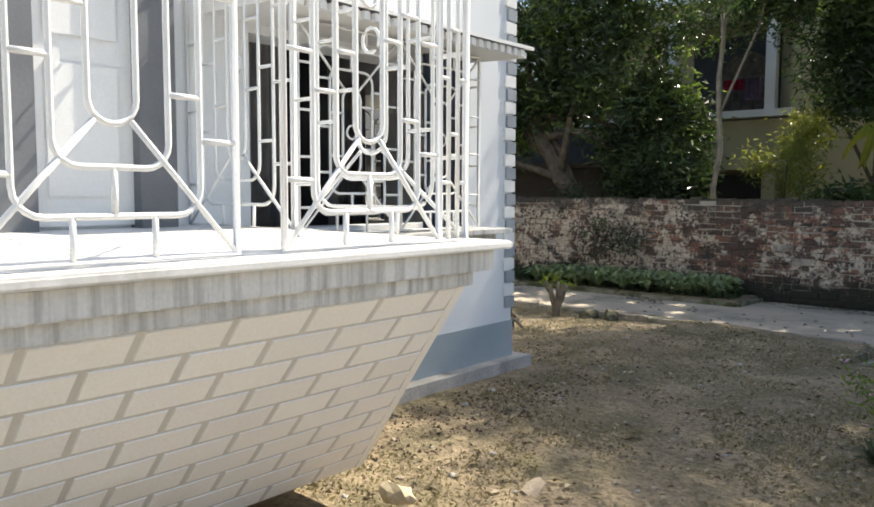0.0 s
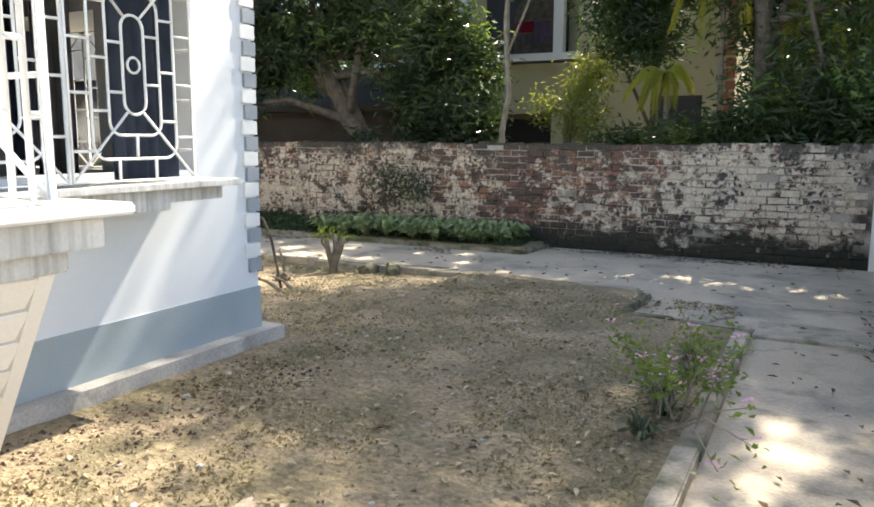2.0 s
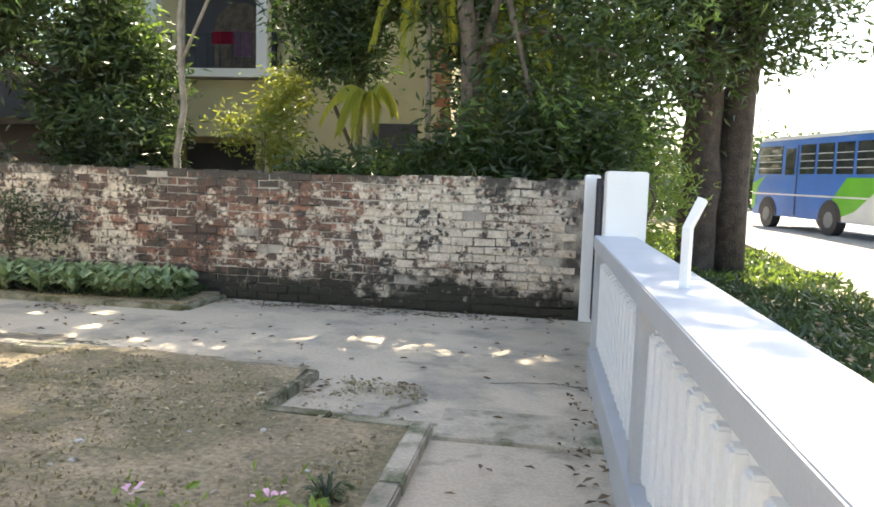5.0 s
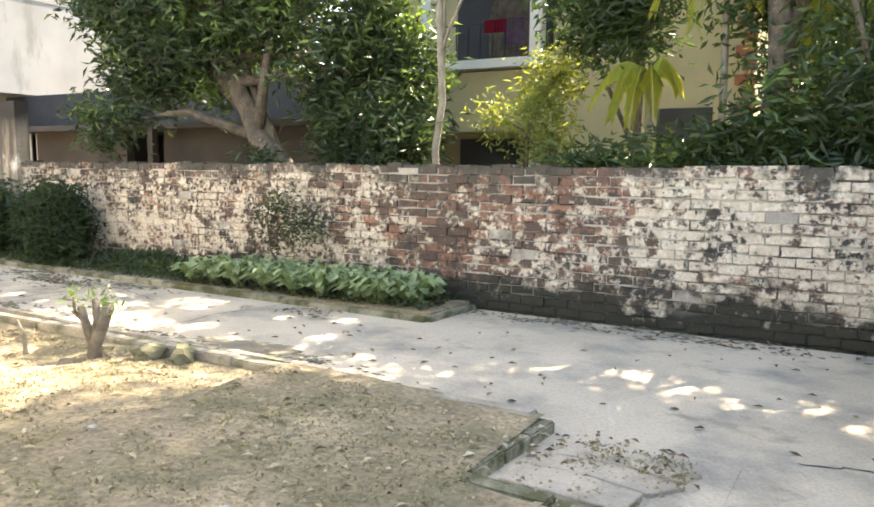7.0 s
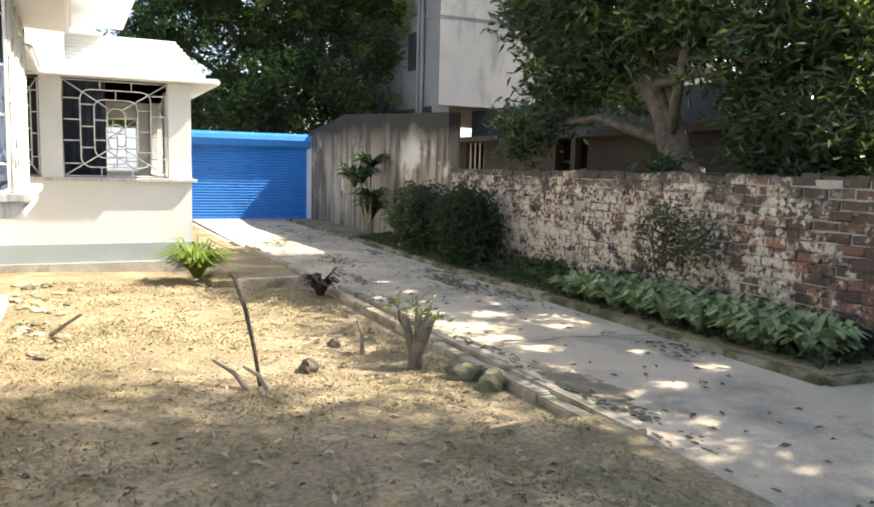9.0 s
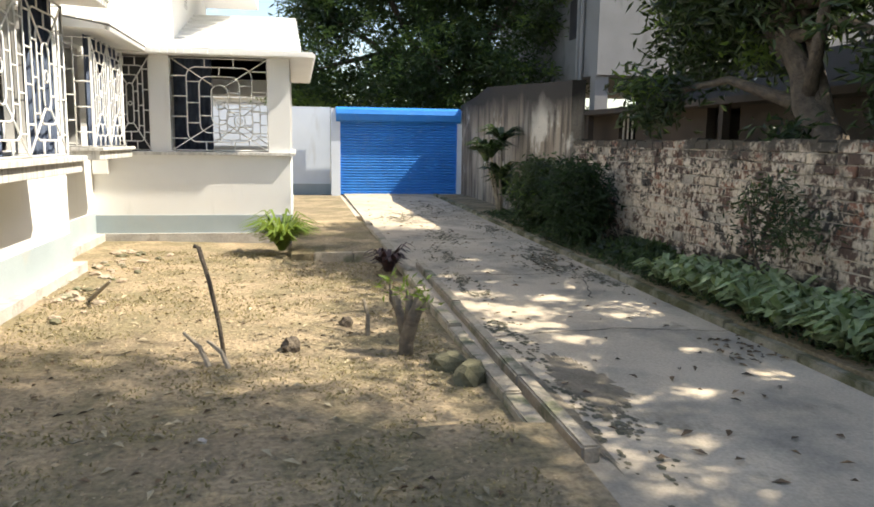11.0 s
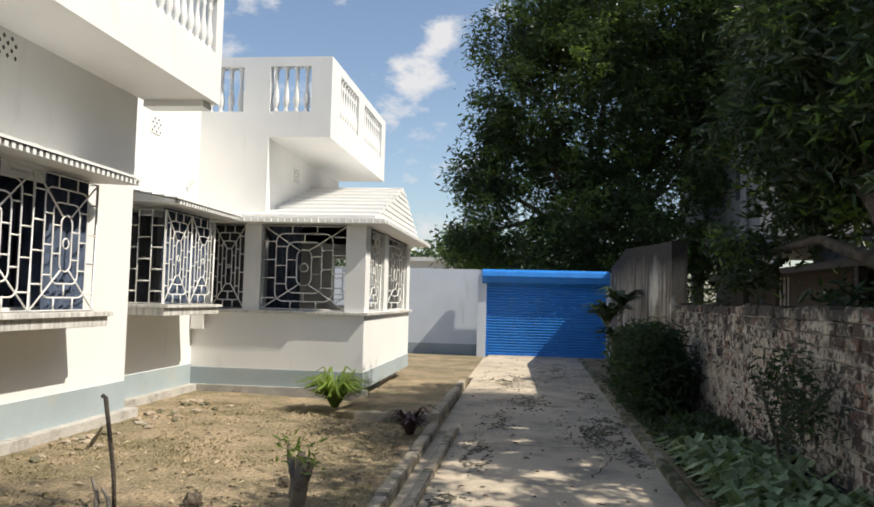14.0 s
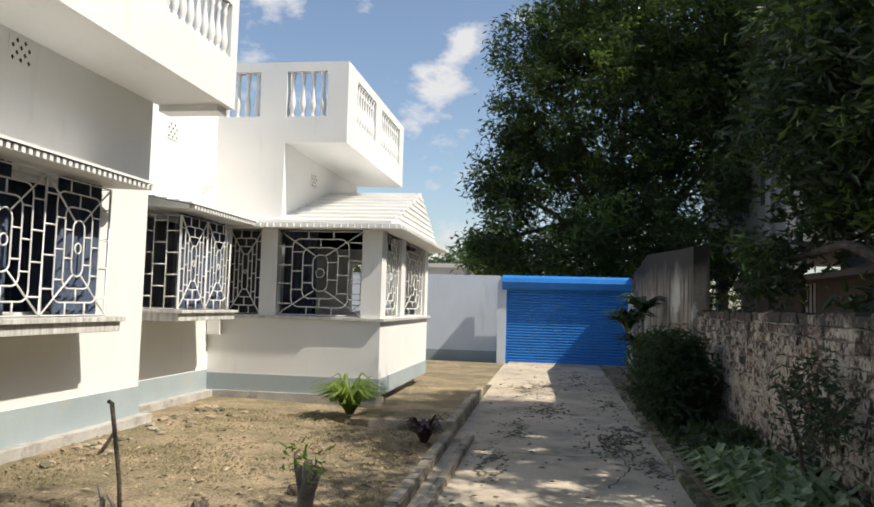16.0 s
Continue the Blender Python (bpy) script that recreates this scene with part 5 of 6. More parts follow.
def bus():
    a = Vector((8.95, 30.3, 0))
    f = Vector((8.15, 34.0, 0))
    d = (f - a).normalized()
    rz = math.degrees(math.atan2(d.y, d.x))
    t = thing("bus", 0, 0, 0, "parked blue, green and white single-deck bus", "bus")
    t.matrix_world = Matrix.Translation((a.x, a.y, -0.13)) @ Euler((0, 0, radians(rz))).to_matrix().to_4x4() @ Matrix.Scale(1.1, 4)
    L0, L1, W, H0, H1 = -4.2, 5.0, 2.3, 0.42, 3.0

    def p(name, bm, m, label="", parent=t):
        return part(name, bm, m, parent, label)
    bm = bmesh.new()
    prism(bm, [(L0, H0), (L1 - 0.15, H0), (L1, 0.7), (L1, 1.5), (L1 - 0.35, 2.85), (L1 - 0.6, H1), (L0 + 0.2, H1), (L0, H1 - 0.2)], "y", -W, 0.0)
    p("body", bm, BUS_BLUE)
    bm = bmesh.new()
    prism(bm, [(L0 + 0.05, H1 - 0.06), (L1 - 0.5, H1 - 0.06), (L1 - 0.6, H1 + 0.05), (L0 + 0.15, H1 + 0.05)], "y", -W - 0.01, 0.03)
    p("roof", bm, BUS_WHITE, "pale grey roof")
    bm = bmesh.new()
    prism(bm, [(-0.75, 1.72), (-2.6, 1.72), (-1.9, 1.2), (-1.2, 0.75), (-0.1, 0.44), (0.5, 0.44), (0.1, 0.9)], "y", 0.004, 0.012)
    p("stripe", bm, BUS_GREEN, "green sweeping stripe")
    bm = bmesh.new()
    prism(bm, [(L0 + 0.02, 1.72), (-2.6, 1.72), (-1.9, 1.2), (-1.2, 0.75), (-0.1, 0.44), (L0 + 0.02, 0.44)], "y", 0.004, 0.010)
    p("rear_panel", bm, BUS_WHITE, "white rear side panel")
    bm = bmesh.new()
    prism(bm, [(L1 - 0.02, 0.6), (L1 - 0.02, 1.5), (L1 - 0.9, 1.75), (L1 - 0.4, 1.35), (L1 - 0.25, 0.7)], "y", 0.004, 0.012)
    p("front_stripe", bm, BUS_GREEN, "green front stripe")
    bm = bmesh.new()
    box(bm, L0 + 0.05, 0.012, 1.12, L1 - 0.05, 0.022, 1.17)
    p("trim_line", bm, BUS_WHITE)
    for x in (-4.0, -3.0, -2.0, -1.0, 0.0, 1.0, 3.0, 3.75):
        bm = bmesh.new()
        box(bm, x, 0.003, 1.82, x + 0.85, 0.014, 2.75, bevel=0.004)
        w = p("window", bm, GLASS, "dark window pane")
        for k in range(3):
            bm = bmesh.new()
            box(bm, x + 0.02, 0.016, 2.0 + k * 0.22, x + 0.83, 0.024, 2.02 + k * 0.22)
            p("window_bar", bm, BUS_WHITE, parent=w)
    bm = bmesh.new()
    box(bm, 2.05, 0.004, 0.5, 2.85, 0.016, 2.75, bevel=0.004)
    dr = p("door", bm, BUS_BLUE)
    bm = bmesh.new()
    box(bm, 2.15, 0.018, 1.8, 2.75, 0.024, 2.65)
    p("door_pane", bm, GLASS, "dark window pane", dr)
    bm = bmesh.new()
    box(bm, 2.0, 0.003, 0.5, 2.05, 0.02, 2.75)
    p("door_edge", bm, GATE, "black door seal")
    for x in (0.0, 3.8):
        bm = bmesh.new()
        prism(bm, [(x + 0.62 * math.cos(k * math.pi / 10), 0.44 + 0.62 * math.sin(k * math.pi / 10)) for k in range(11)], "y", -0.02, 0.018)
        p("wheel_arch", bm, GATE, "black wheel arch")
        for y in (0.0, -W + 0.28):
            bm = bmesh.new()
            prism(bm, [(x + 0.46 * math.cos(k * math.pi / 12), 0.46 + 0.46 * math.sin(k * math.pi / 12)) for k in range(24)], "y", y - 0.26, y + 0.03)
            wh = p("wheel", bm, GATE, "black rubber tyre")
            bm = bmesh.new()
            prism(bm, [(x + 0.24 * math.cos(k * math.pi / 10), 0.46 + 0.24 * math.sin(k * math.pi / 10)) for k in range(20)], "y", y + 0.03, y + 0.045)
            p("rim", bm, GREY, parent=wh)
    return t


BUS_BLUE = surf("bus_blue_paint", (0.03, 0.16, 0.55), (0.025, 0.14, 0.48), 1.5, 0.35, 0.0, 40, coat=0.4)
BUS_GREEN = surf("bus_green_paint", (0.12, 0.45, 0.03), (0.10, 0.40, 0.03), 1.5, 0.35, 0.0, 40, coat=0.4)
BUS_WHITE = surf("bus_white_paint", (0.68, 0.70, 0.70), (0.6, 0.62, 0.62), 1.5, 0.4, 0.0, 40, coat=0.3)
GLASS = surf("dark_vehicle_glass", (0.02, 0.025, 0.025), (0.035, 0.04, 0.04), 1.0, 0.08, 0.0, 20)
bus()


# ---- plants along the drive ----
def rosette(seed, count, length, width, leaf, upright):
    """Leaves springing from one root, each a bent blade of three segments."""
    rng = random.Random(seed)
    verts, faces = [], []
    for _ in range(count):
        a = rng.uniform(0, 2 * math.pi)
        d = Vector((math.cos(a), math.sin(a), 0))
        s = Vector((-d.y, d.x, 0))
        ln, up = length * rng.uniform(0.6, 1.2), upright * rng.uniform(0.7, 1.2)
        root = d * rng.uniform(0, 0.05)
        spine = [root, root + d * ln * 0.25 + Vector((0, 0, ln * up * 0.6)), root + d * ln * 0.6 + Vector((0, 0, ln * up * 0.9)), root + d * ln + Vector((0, 0, ln * up * 0.75))]
        w = [0.25 * width, width, 0.9 * width, 0.02]
        b = len(verts)
        for p, ww in zip(spine, w):
            verts += [tuple(p - s * ww * 0.5 + Vector((0, 0, 0.15 * ww))), tuple(p), tuple(p + s * ww * 0.5 + Vector((0, 0, 0.15 * ww)))]
        for k in range(3):
            i = b + 3 * k
            faces += [(i, i + 1, i + 4, i + 3), (i + 1, i + 2, i + 5, i + 4)]
    return verts, faces


def herb(name, x, y, z, seed, count, length, width, leaf, upright, label, category, group=""):
    v, f = rosette(seed, count, length, width, leaf, upright)
    ob = tagged(raw(name, v, f, leaf), label, category, group)
    ob.location = (x, y, z)
    return ob


kinds = [herb("bed_plant", -4.6, 12.4, -0.17, 50 + k, 34, 0.30, 0.085, LEAF_VAR, 0.95, "leafy pale-striped green plant in the wall bed", "plant", "plants in the wall bed") for k in range(3)]
kinds[1].location, kinds[2].location = (-4.95, 12.62, -0.17), (-5.2, 12.25, -0.17)
rng = random.Random(9)
for k in range(40):
    x = -8.0 + 3.4 * k / 39
    copy_thing(kinds[k % 3], pose(x + rng.uniform(-0.08, 0.08), 12.2 + 0.55 * ((k * 7) % 5) / 4 + rng.uniform(-0.05, 0.05), -0.17, 0, 0, rng.uniform(0, 360)) @ Matrix.Scale(1.0, 4))
herb("grass_clump", -10.5, 8.0, -0.10, 61, 230, 0.46, 0.034, LEAF_LIGHT, 0.9, "bright green clump of strap-leaved lily at the porch", "plant")
RED_LEAF = surf("dark_red_leaf", (0.075, 0.030, 0.028), (0.045, 0.026, 0.024), 8, 0.5, 0.0, 20, vary=0.4, island=True)
herb("red_plant", -9.1, 9.25, -0.17, 62, 60, 0.24, 0.055, RED_LEAF, 1.1, "small dark red foliage plant by the drive", "plant")
tree("round_bush", (-13.3, 12.45, -0.15), (-13.3, 12.45, 0.5), 0.04, 0.03, [(-13.35, 12.45, 0.40, 0.58, 0.40, 0.55), (-13.1, 12.4, 0.72, 0.42, 0.32, 0.38), (-13.6, 12.4, 0.62, 0.36, 0.32, 0.40), (-13.0, 12.35, 0.22, 0.4, 0.3, 0.35)],
     230, 26, 0.13, LEAF, "dense leafy green bush beside the drive", 71, sigma=0.11, young=7)
tree("round_bush", (-11.45, 12.45, -0.15), (-11.45, 12.45, 0.5), 0.04, 0.03, [(-11.5, 12.45, 0.38, 0.62, 0.42, 0.55), (-11.2, 12.4, 0.70, 0.40, 0.34, 0.40), (-11.75, 12.4, 0.66, 0.36, 0.32, 0.38), (-11.0, 12.4, 0.3, 0.42, 0.34, 0.42)],
     260, 26, 0.12, LEAF_BUSH, "dense dark green bush beside the drive", 72, sigma=0.11)
tree("wispy_shrub", (-7.0, 12.75, -0.16), (-7.0, 12.75, 0.7), 0.02, 0.012, [(-7.0, 12.72, 0.7, 0.45, 0.15, 0.4), (-6.5, 12.75, 0.6, 0.3, 0.12, 0.25)], 70, 12, 0.08, LEAF, "thin wispy shrub growing against the brick wall", 73, sigma=0.1)
carpet("bed_weeds", -16, -4.3, 12.05, 12.9, -0.17, 9000, 0.07, LEAF, "low weeds and moss in the planting bed", 44, 0.08)
carpet("bed_weeds", -10.4, -8.2, 12.3, 12.95, -0.15, 2500, 0.12, LEAF, "sparse weeds in the planting bed", 45, 0.12)


def frangipani(x, y, z):
    t = thing("frangipani", x, y, z, "frangipani with whorls of long leaves on bare stems", "shrub")
    for k, (dx, dy, h) in enumerate(((0.0, 0, 1.55), (-0.35, -0.25, 1.15), (0.3, -0.1, 0.8), (-0.15, 0.1, 0.45), (0.25, -0.3, 1.25))):
        bm = bmesh.new()
        tube(bm, [(x, y, z - 0.1), (x + dx * 0.5, y + dy * 0.5, z + h * 0.5), (x + dx, y + dy, z + h)], 0.035, 7, r_end=0.02)
        under(part("stem", bm, PALE_BARK, None), t)
        v, f = rosette(80 + k, 46, 0.46, 0.10, LEAF, 1.0 if k % 2 else 0.65)
        ob = raw("leaf_whorl", v, f, LEAF)
        ob.location = (x + dx, y + dy, z + h - 0.05)
        under(ob, t)


frangipani(-16.0, 12.45, -0.15)


STUMP_BARK = surf("grey_brown_stump_bark", (0.21, 0.175, 0.13), (0.12, 0.098, 0.075), 7, 0.95, 0.8, 40, depth=0.02)


def stump():
    x, y, z = -5.62, 8.98, -0.2
    t = thing("pruned_stump", x, y, z, "pruned forked shrub stump with small new leaves", "stump")
    forks = [[(0, 0, -0.1), (0.02, 0.0, 0.12), (0.10, 0.06, 0.30), (0.12, 0.14, 0.46)], [(0, 0, 0.1), (-0.05, -0.04, 0.26), (-0.06, -0.10, 0.44)], [(0.0, 0, 0.12), (0.05, 0.02, 0.32), (0.02, 0.03, 0.5)],
             [(0.1, 0.06, 0.3), (0.18, 0.13, 0.42)], [(-0.05, -0.06, 0.3), (-0.12, -0.14, 0.4), (-0.11, -0.15, 0.52)]]
    forks = [[(0.72 * a, 0.72 * b, c) for a, b, c in path] for path in forks]
    for k, path in enumerate(forks):
        bm = bmesh.new()
        tube(bm, [(x + a, y + b, z + c) for a, b, c in path], (0.062, 0.040, 0.036, 0.026, 0.018)[k], 8, r_end=(0.046, 0.032, 0.028, 0.02, 0.012)[k])
        under(part("branch", bm, STUMP_BARK, None, smooth=True), t)
    pts = np.array([[x + a[-1][0], y + a[-1][1], z + a[-1][2]] for a in forks])
    rg = np.random.default_rng(3)
    pts = np.repeat(pts, 15, 0) + rg.normal(size=(75, 3)) * 0.045
    v, f = leaves(pts, 0.08, 0.022, 4, droop=-0.6)
    under(raw("new_leaves", v, f, LEAF_LIGHT), t)


stump()
bm = bmesh.new()
tube(bm, [(-5.42, 7.72, -0.22), (-5.45, 7.68, 0.1), (-5.47, 7.62, 0.4), (-5.52, 7.55, 0.63), (-5.53, 7.52, 0.64)], 0.015, 7, r_end=0.017)
tagged(link("garden_stake", bm, BARK, smooth=True), "thin dark crooked stick standing in the soil", "stick")
for k, (p0, p1) in enumerate((((-5.35, 7.62, -0.16), (-5.62, 7.42, 0.02)), ((-5.3, 7.75, -0.16), (-5.45, 7.6, 0.0)), ((-6.2, 8.75, -0.2), (-6.25, 8.72, 0.1)), ((-7.4, 6.35, -0.1), (-7.15, 6.6, 0.12)))):
    bm = bmesh.new()
    tube(bm, [p0, ((p0[0] + p1[0]) / 2, (p0[1] + p1[1]) / 2 + 0.02, (p0[2] + p1[2]) / 2 + 0.02), p1], 0.022, 6, r_end=0.012)
    tagged(link("dead_twig", bm, PALE_BARK), "short dead twig stub in the soil", "twig", "dead twigs")


def rock(name, x, y, z, sx, sy, sz, seed, material, label, category, group=""):
    bm = bmesh.new()
    bmesh.ops.create_icosphere(bm, subdivisions=2, radius=1)
    for v in bm.verts:
        k = 1 + 0.5 * noise.noise(v.co * 1.7 + Vector((seed * 3.1, 0, 0))) + 0.18 * noise.noise(v.co * 4 + Vector((seed, 5, 0)))
        v.co = Vector((v.co.x * sx * k, v.co.y * sy * k, max(v.co.z, -0.5) * sz * k))
    ob = tagged(link(name, bm, material), label, category, group)
    ob.location = (x, y, z)
    ob.rotation_euler = (0, 0, seed)
    return ob


MOSSY = surf("mossy_lump", (0.15, 0.14, 0.085), (0.10, 0.095, 0.055), 8, 0.95, 0.7, 50)
RUBBLE = surf("earthy_rubble", (0.42, 0.35, 0.26), (0.32, 0.25, 0.18), 9, 0.95, 0.6, 60)
rock("kerb_lump", -5.25, 9.22, -0.16, 0.17, 0.10, 0.08, 1, MOSSY, "mossy rounded lump of old concrete", "stone", "lumps by the kerb")
rock("kerb_lump", -4.95, 9.32, -0.16, 0.13, 0.10, 0.09, 2, MOSSY, "mossy rounded lump of old concrete", "stone", "lumps by the kerb")
rock("soil_clod", -5.75, 8.15, -0.13, 0.09, 0.07, 0.07, 3, BARK, "dark crumbly clod of earth", "clod", "clods")
rock("soil_clod", -6.5, 8.6, -0.15, 0.06, 0.05, 0.05, 4, BARK, "dark crumbly clod of earth", "clod", "clods")
rock("rubble_stone", -2.35, 3.55, -0.16, 0.14, 0.06, 0.035, 5, RUBBLE, "pale broken lump of rubble on the soil", "stone", "rubble")
rock("rubble_stone", -1.72, 3.75, -0.18, 0.05, 0.025, 0.016, 6, RUBBLE, "pale broken lump of rubble on the soil", "stone", "rubble")
rng = random.Random(4)
for k in range(46):
    x = rng.uniform(-10.6, -6.6)
    y = (6.05 if x > -9.2 else 5.9) + abs(rng.gauss(0, 0.28))
    s = rng.uniform(0.018, 0.055)
    rock("rubble_stone", x, y, soil_z(x, y) + 0.01, s * 1.5, s, s * 0.6, k + 10, rng.choice((RUBBLE, KERB, RUBBLE, MOSSY)), "broken brick and plaster rubble by the wall", "stone", "rubble by the wall")
rng = random.Random(6)
for k in range(60):
    x, y = rng.uniform(-4.0, -0.9), rng.uniform(2.6, 8.0)
    s = rng.uniform(0.008, 0.024)
    rock("pebble", x, y, soil_z(x, y) + 0.004, s * 1.4, s, s * 0.6, k + 70, rng.choice((PLINTH, RUBBLE)), "small pale pebble lying on the soil", "pebble", "pebbles on the soil")


# ---- flowering shrub at the path's kerb ----
def flower_shrub():
    x, y, z = -0.86, 5.75, -0.2
    t = thing("flowering_shrub", x, y, z, "straggling shrub with thin stems and pink flowers", "shrub")
    rg = random.Random(17)
    tips = []
    for k in range(17):
        a, h, r = rg.uniform(0, 6.28), rg.uniform(0.25, 0.62), rg.uniform(0.1, 0.42)
        o = Vector((x + rg.uniform(-0.12, 0.12), y + rg.uniform(-0.35, 0.35), z - 0.05))
        e = o + Vector((math.cos(a) * r, math.sin(a) * r, h))
        m = o.lerp(e, 0.5) + Vector((0, 0, 0.06))
        bm = bmesh.new()
        tube(bm, [o, m, e], 0.006, 5, r_end=0.003)
        under(part("stem", bm, PALE_BARK, None), t)
        tips += [e, m.lerp(e, 0.5), m.lerp(e, 0.75), m]
    for k, e in enumerate(((-0.42, 5.2, 0.12), (-0.38, 5.0, 0.0), (-0.5, 4.75, -0.06))):
        bm = bmesh.new()
        tube(bm, [(x, y - 0.2, z), (x * 0.5 + e[0] * 0.5, y * 0.5 + e[1] * 0.5 - 0.1, 0.0), e], 0.006, 5, r_end=0.003)
        under(part("stem", bm, PALE_BARK, None), t)
        tips.append(Vector(e))
    rg2 = np.random.default_rng(18)
    pts = np.repeat(np.array([tuple(p) for p in tips]), 8, 0)
    pts += rg2.normal(size=pts.shape) * 0.05
    v, f = leaves(pts, 0.06, 0.026, 19, droop=-0.2)
    under(raw("foliage", v, f, LEAF_LIGHT), t)
    for k, p in enumerate(tips[:52:3] + tips[-3:]):
        v, f = rosette(200 + k, 6, 0.028, 0.02, PINK_FLOWER, 0.5)
        ob = raw("blossom", v, f, PINK_FLOWER)
        ob.location = p + Vector((0, 0, 0.03))
        under(ob, t)


for k, (hx, hy, hl) in enumerate(((-0.98, 5.35, 0.13), (-1.02, 6.15, 0.12), (-0.92, 5.75, 0.11), (-0.98, 7.1, 0.10), (-0.9, 6.6, 0.10))):
    herb("weed_tuft", hx, hy, soil_z(hx, hy) - 0.01, 300 + k, 44, hl, 0.012, LEAF, 1.0, "tuft of narrow green weeds at the path's kerb", "weed", "weeds by the kerb")
PINK_FLOWER = surf("pink_petal", (0.75, 0.42, 0.58), (0.8, 0.55, 0.66), 20, 0.6, 0.0, 30, transl=(0.7, 0.3, 0.45))
flower_shrub()

# ---- litter and low growth ----
def litter(name, spots, size, material, label, seed, zf):
    rg = np.random.default_rng(seed)
    pts = []
    for x0, x1, y0, y1, n in spots:
        for _ in range(n):
            x, y = rg.uniform(x0, x1), rg.uniform(y0, y1)
            pts.append((x, y, zf(x, y) + 0.006 + rg.uniform(0, 0.006)))
    verts, faces = [], []
    for p in pts:
        a, s = rg.uniform(0, 6.28), size * rg.uniform(0.5, 1.4)
        d, n = np.array([math.cos(a), math.sin(a), rg.uniform(-0.1, 0.25)]), np.array([-math.sin(a), math.cos(a), rg.uniform(-0.3, 0.3)])
        p = np.array(p)
        b = len(verts)
        verts += [tuple(p), tuple(p + d * s * 0.5 + n * s * 0.2 + [0, 0, 0.012]), tuple(p + d * s), tuple(p + d * s * 0.5 - n * s * 0.2 + [0, 0, 0.012])]
        faces += [(b, b + 1, b + 2), (b, b + 2, b + 3)]
    return tagged(raw(name, verts, faces, material), label, "fallen leaves", kind="stuff")


DEAD = surf("dead_leaf", (0.20, 0.13, 0.07), (0.10, 0.07, 0.045), 9, 0.85, 0.0, 40, vary=0.5, island=True)
DRY = surf("bleached_leaf", (0.42, 0.36, 0.24), (0.30, 0.25, 0.16), 9, 0.85, 0.0, 40, vary=0.4, island=True)
litter("fallen_leaves", [(-12, 0.4, 9.9, 12.8, 150), (-22, -12, 9.6, 12, 50), (-4, 0.4, 12.5, 12.9, 90)], 0.075, DEAD, "dead brown leaves scattered over the driveway", 21, lambda x, y: drive_z(x))
litter("fallen_leaves", [(-0.6, 0.48, 2, 9.4, 45), (0.25, 0.48, 2, 9.9, 110), (-1.8, -0.7, 8.5, 9.4, 22)], 0.075, DEAD, "dead brown leaves scattered over the path", 22, lambda x, y: -0.245)
litter("fallen_leaves", [(-10, -0.9, 5.9, 9.3, 520), (-3.7, -0.9, 2.5, 6.0, 280)], 0.065, DRY, "bleached dry leaves on the garden soil", 23, soil_z)
litter("fallen_leaves", [(-10, -0.9, 5.9, 9.3, 260), (-3.7, -0.9, 2.5, 6.0, 160)], 0.05, DEAD, "dead brown leaves on the garden soil", 24, soil_z)


def patch(name, x, y, rx, ry, seed, material, label, zf):
    """A thin irregular spread of dirt or moss lying on the paving."""
    bm = bmesh.new()
    c = bm.verts.new((x, y, zf(x, y) + 0.012))
    ring = []
    for k in range(160):
        a = 2 * math.pi * k / 160
        r = 1 + 0.45 * noise.noise((math.cos(a) * 1.4 + seed, math.sin(a) * 1.4, seed)) + 0.3 * noise.noise((math.cos(a) * 5, math.sin(a) * 5 + seed, 1)) + 0.35 * noise.noise((math.cos(a) * 17, math.sin(a) * 17 + seed, 2))
        px, py = x + rx * r * math.cos(a), y + ry * r * math.sin(a)
        ring.append(bm.verts.new((px, py, zf(px, py) + 0.004)))
    for k in range(160):
        bm.faces.new((c, ring[k], ring[(k + 1) % 160]))
    return tagged(link(name, bm, material, smooth=True), label, "dirt", "dirt on the paving", "stuff")


def dz(x, y):
    return drive_z(x)


EARTH = surf("dark_earth", (0.25, 0.21, 0.155), (0.15, 0.13, 0.095), 4, 0.95, 0.9, 40)
patch("dirt_patch", -4.95, 10.1, 0.62, 0.17, 1, EARTH, "spread of dark earth washed over the driveway", dz)
patch("dirt_patch", -4.6, 9.78, 0.8, 0.07, 2, EARTH, "spread of dark earth washed over the driveway", dz)

MOSS = surf("dark_moss", (0.17, 0.15, 0.105), (0.095, 0.09, 0.058), 6, 0.95, 1.0, 50)


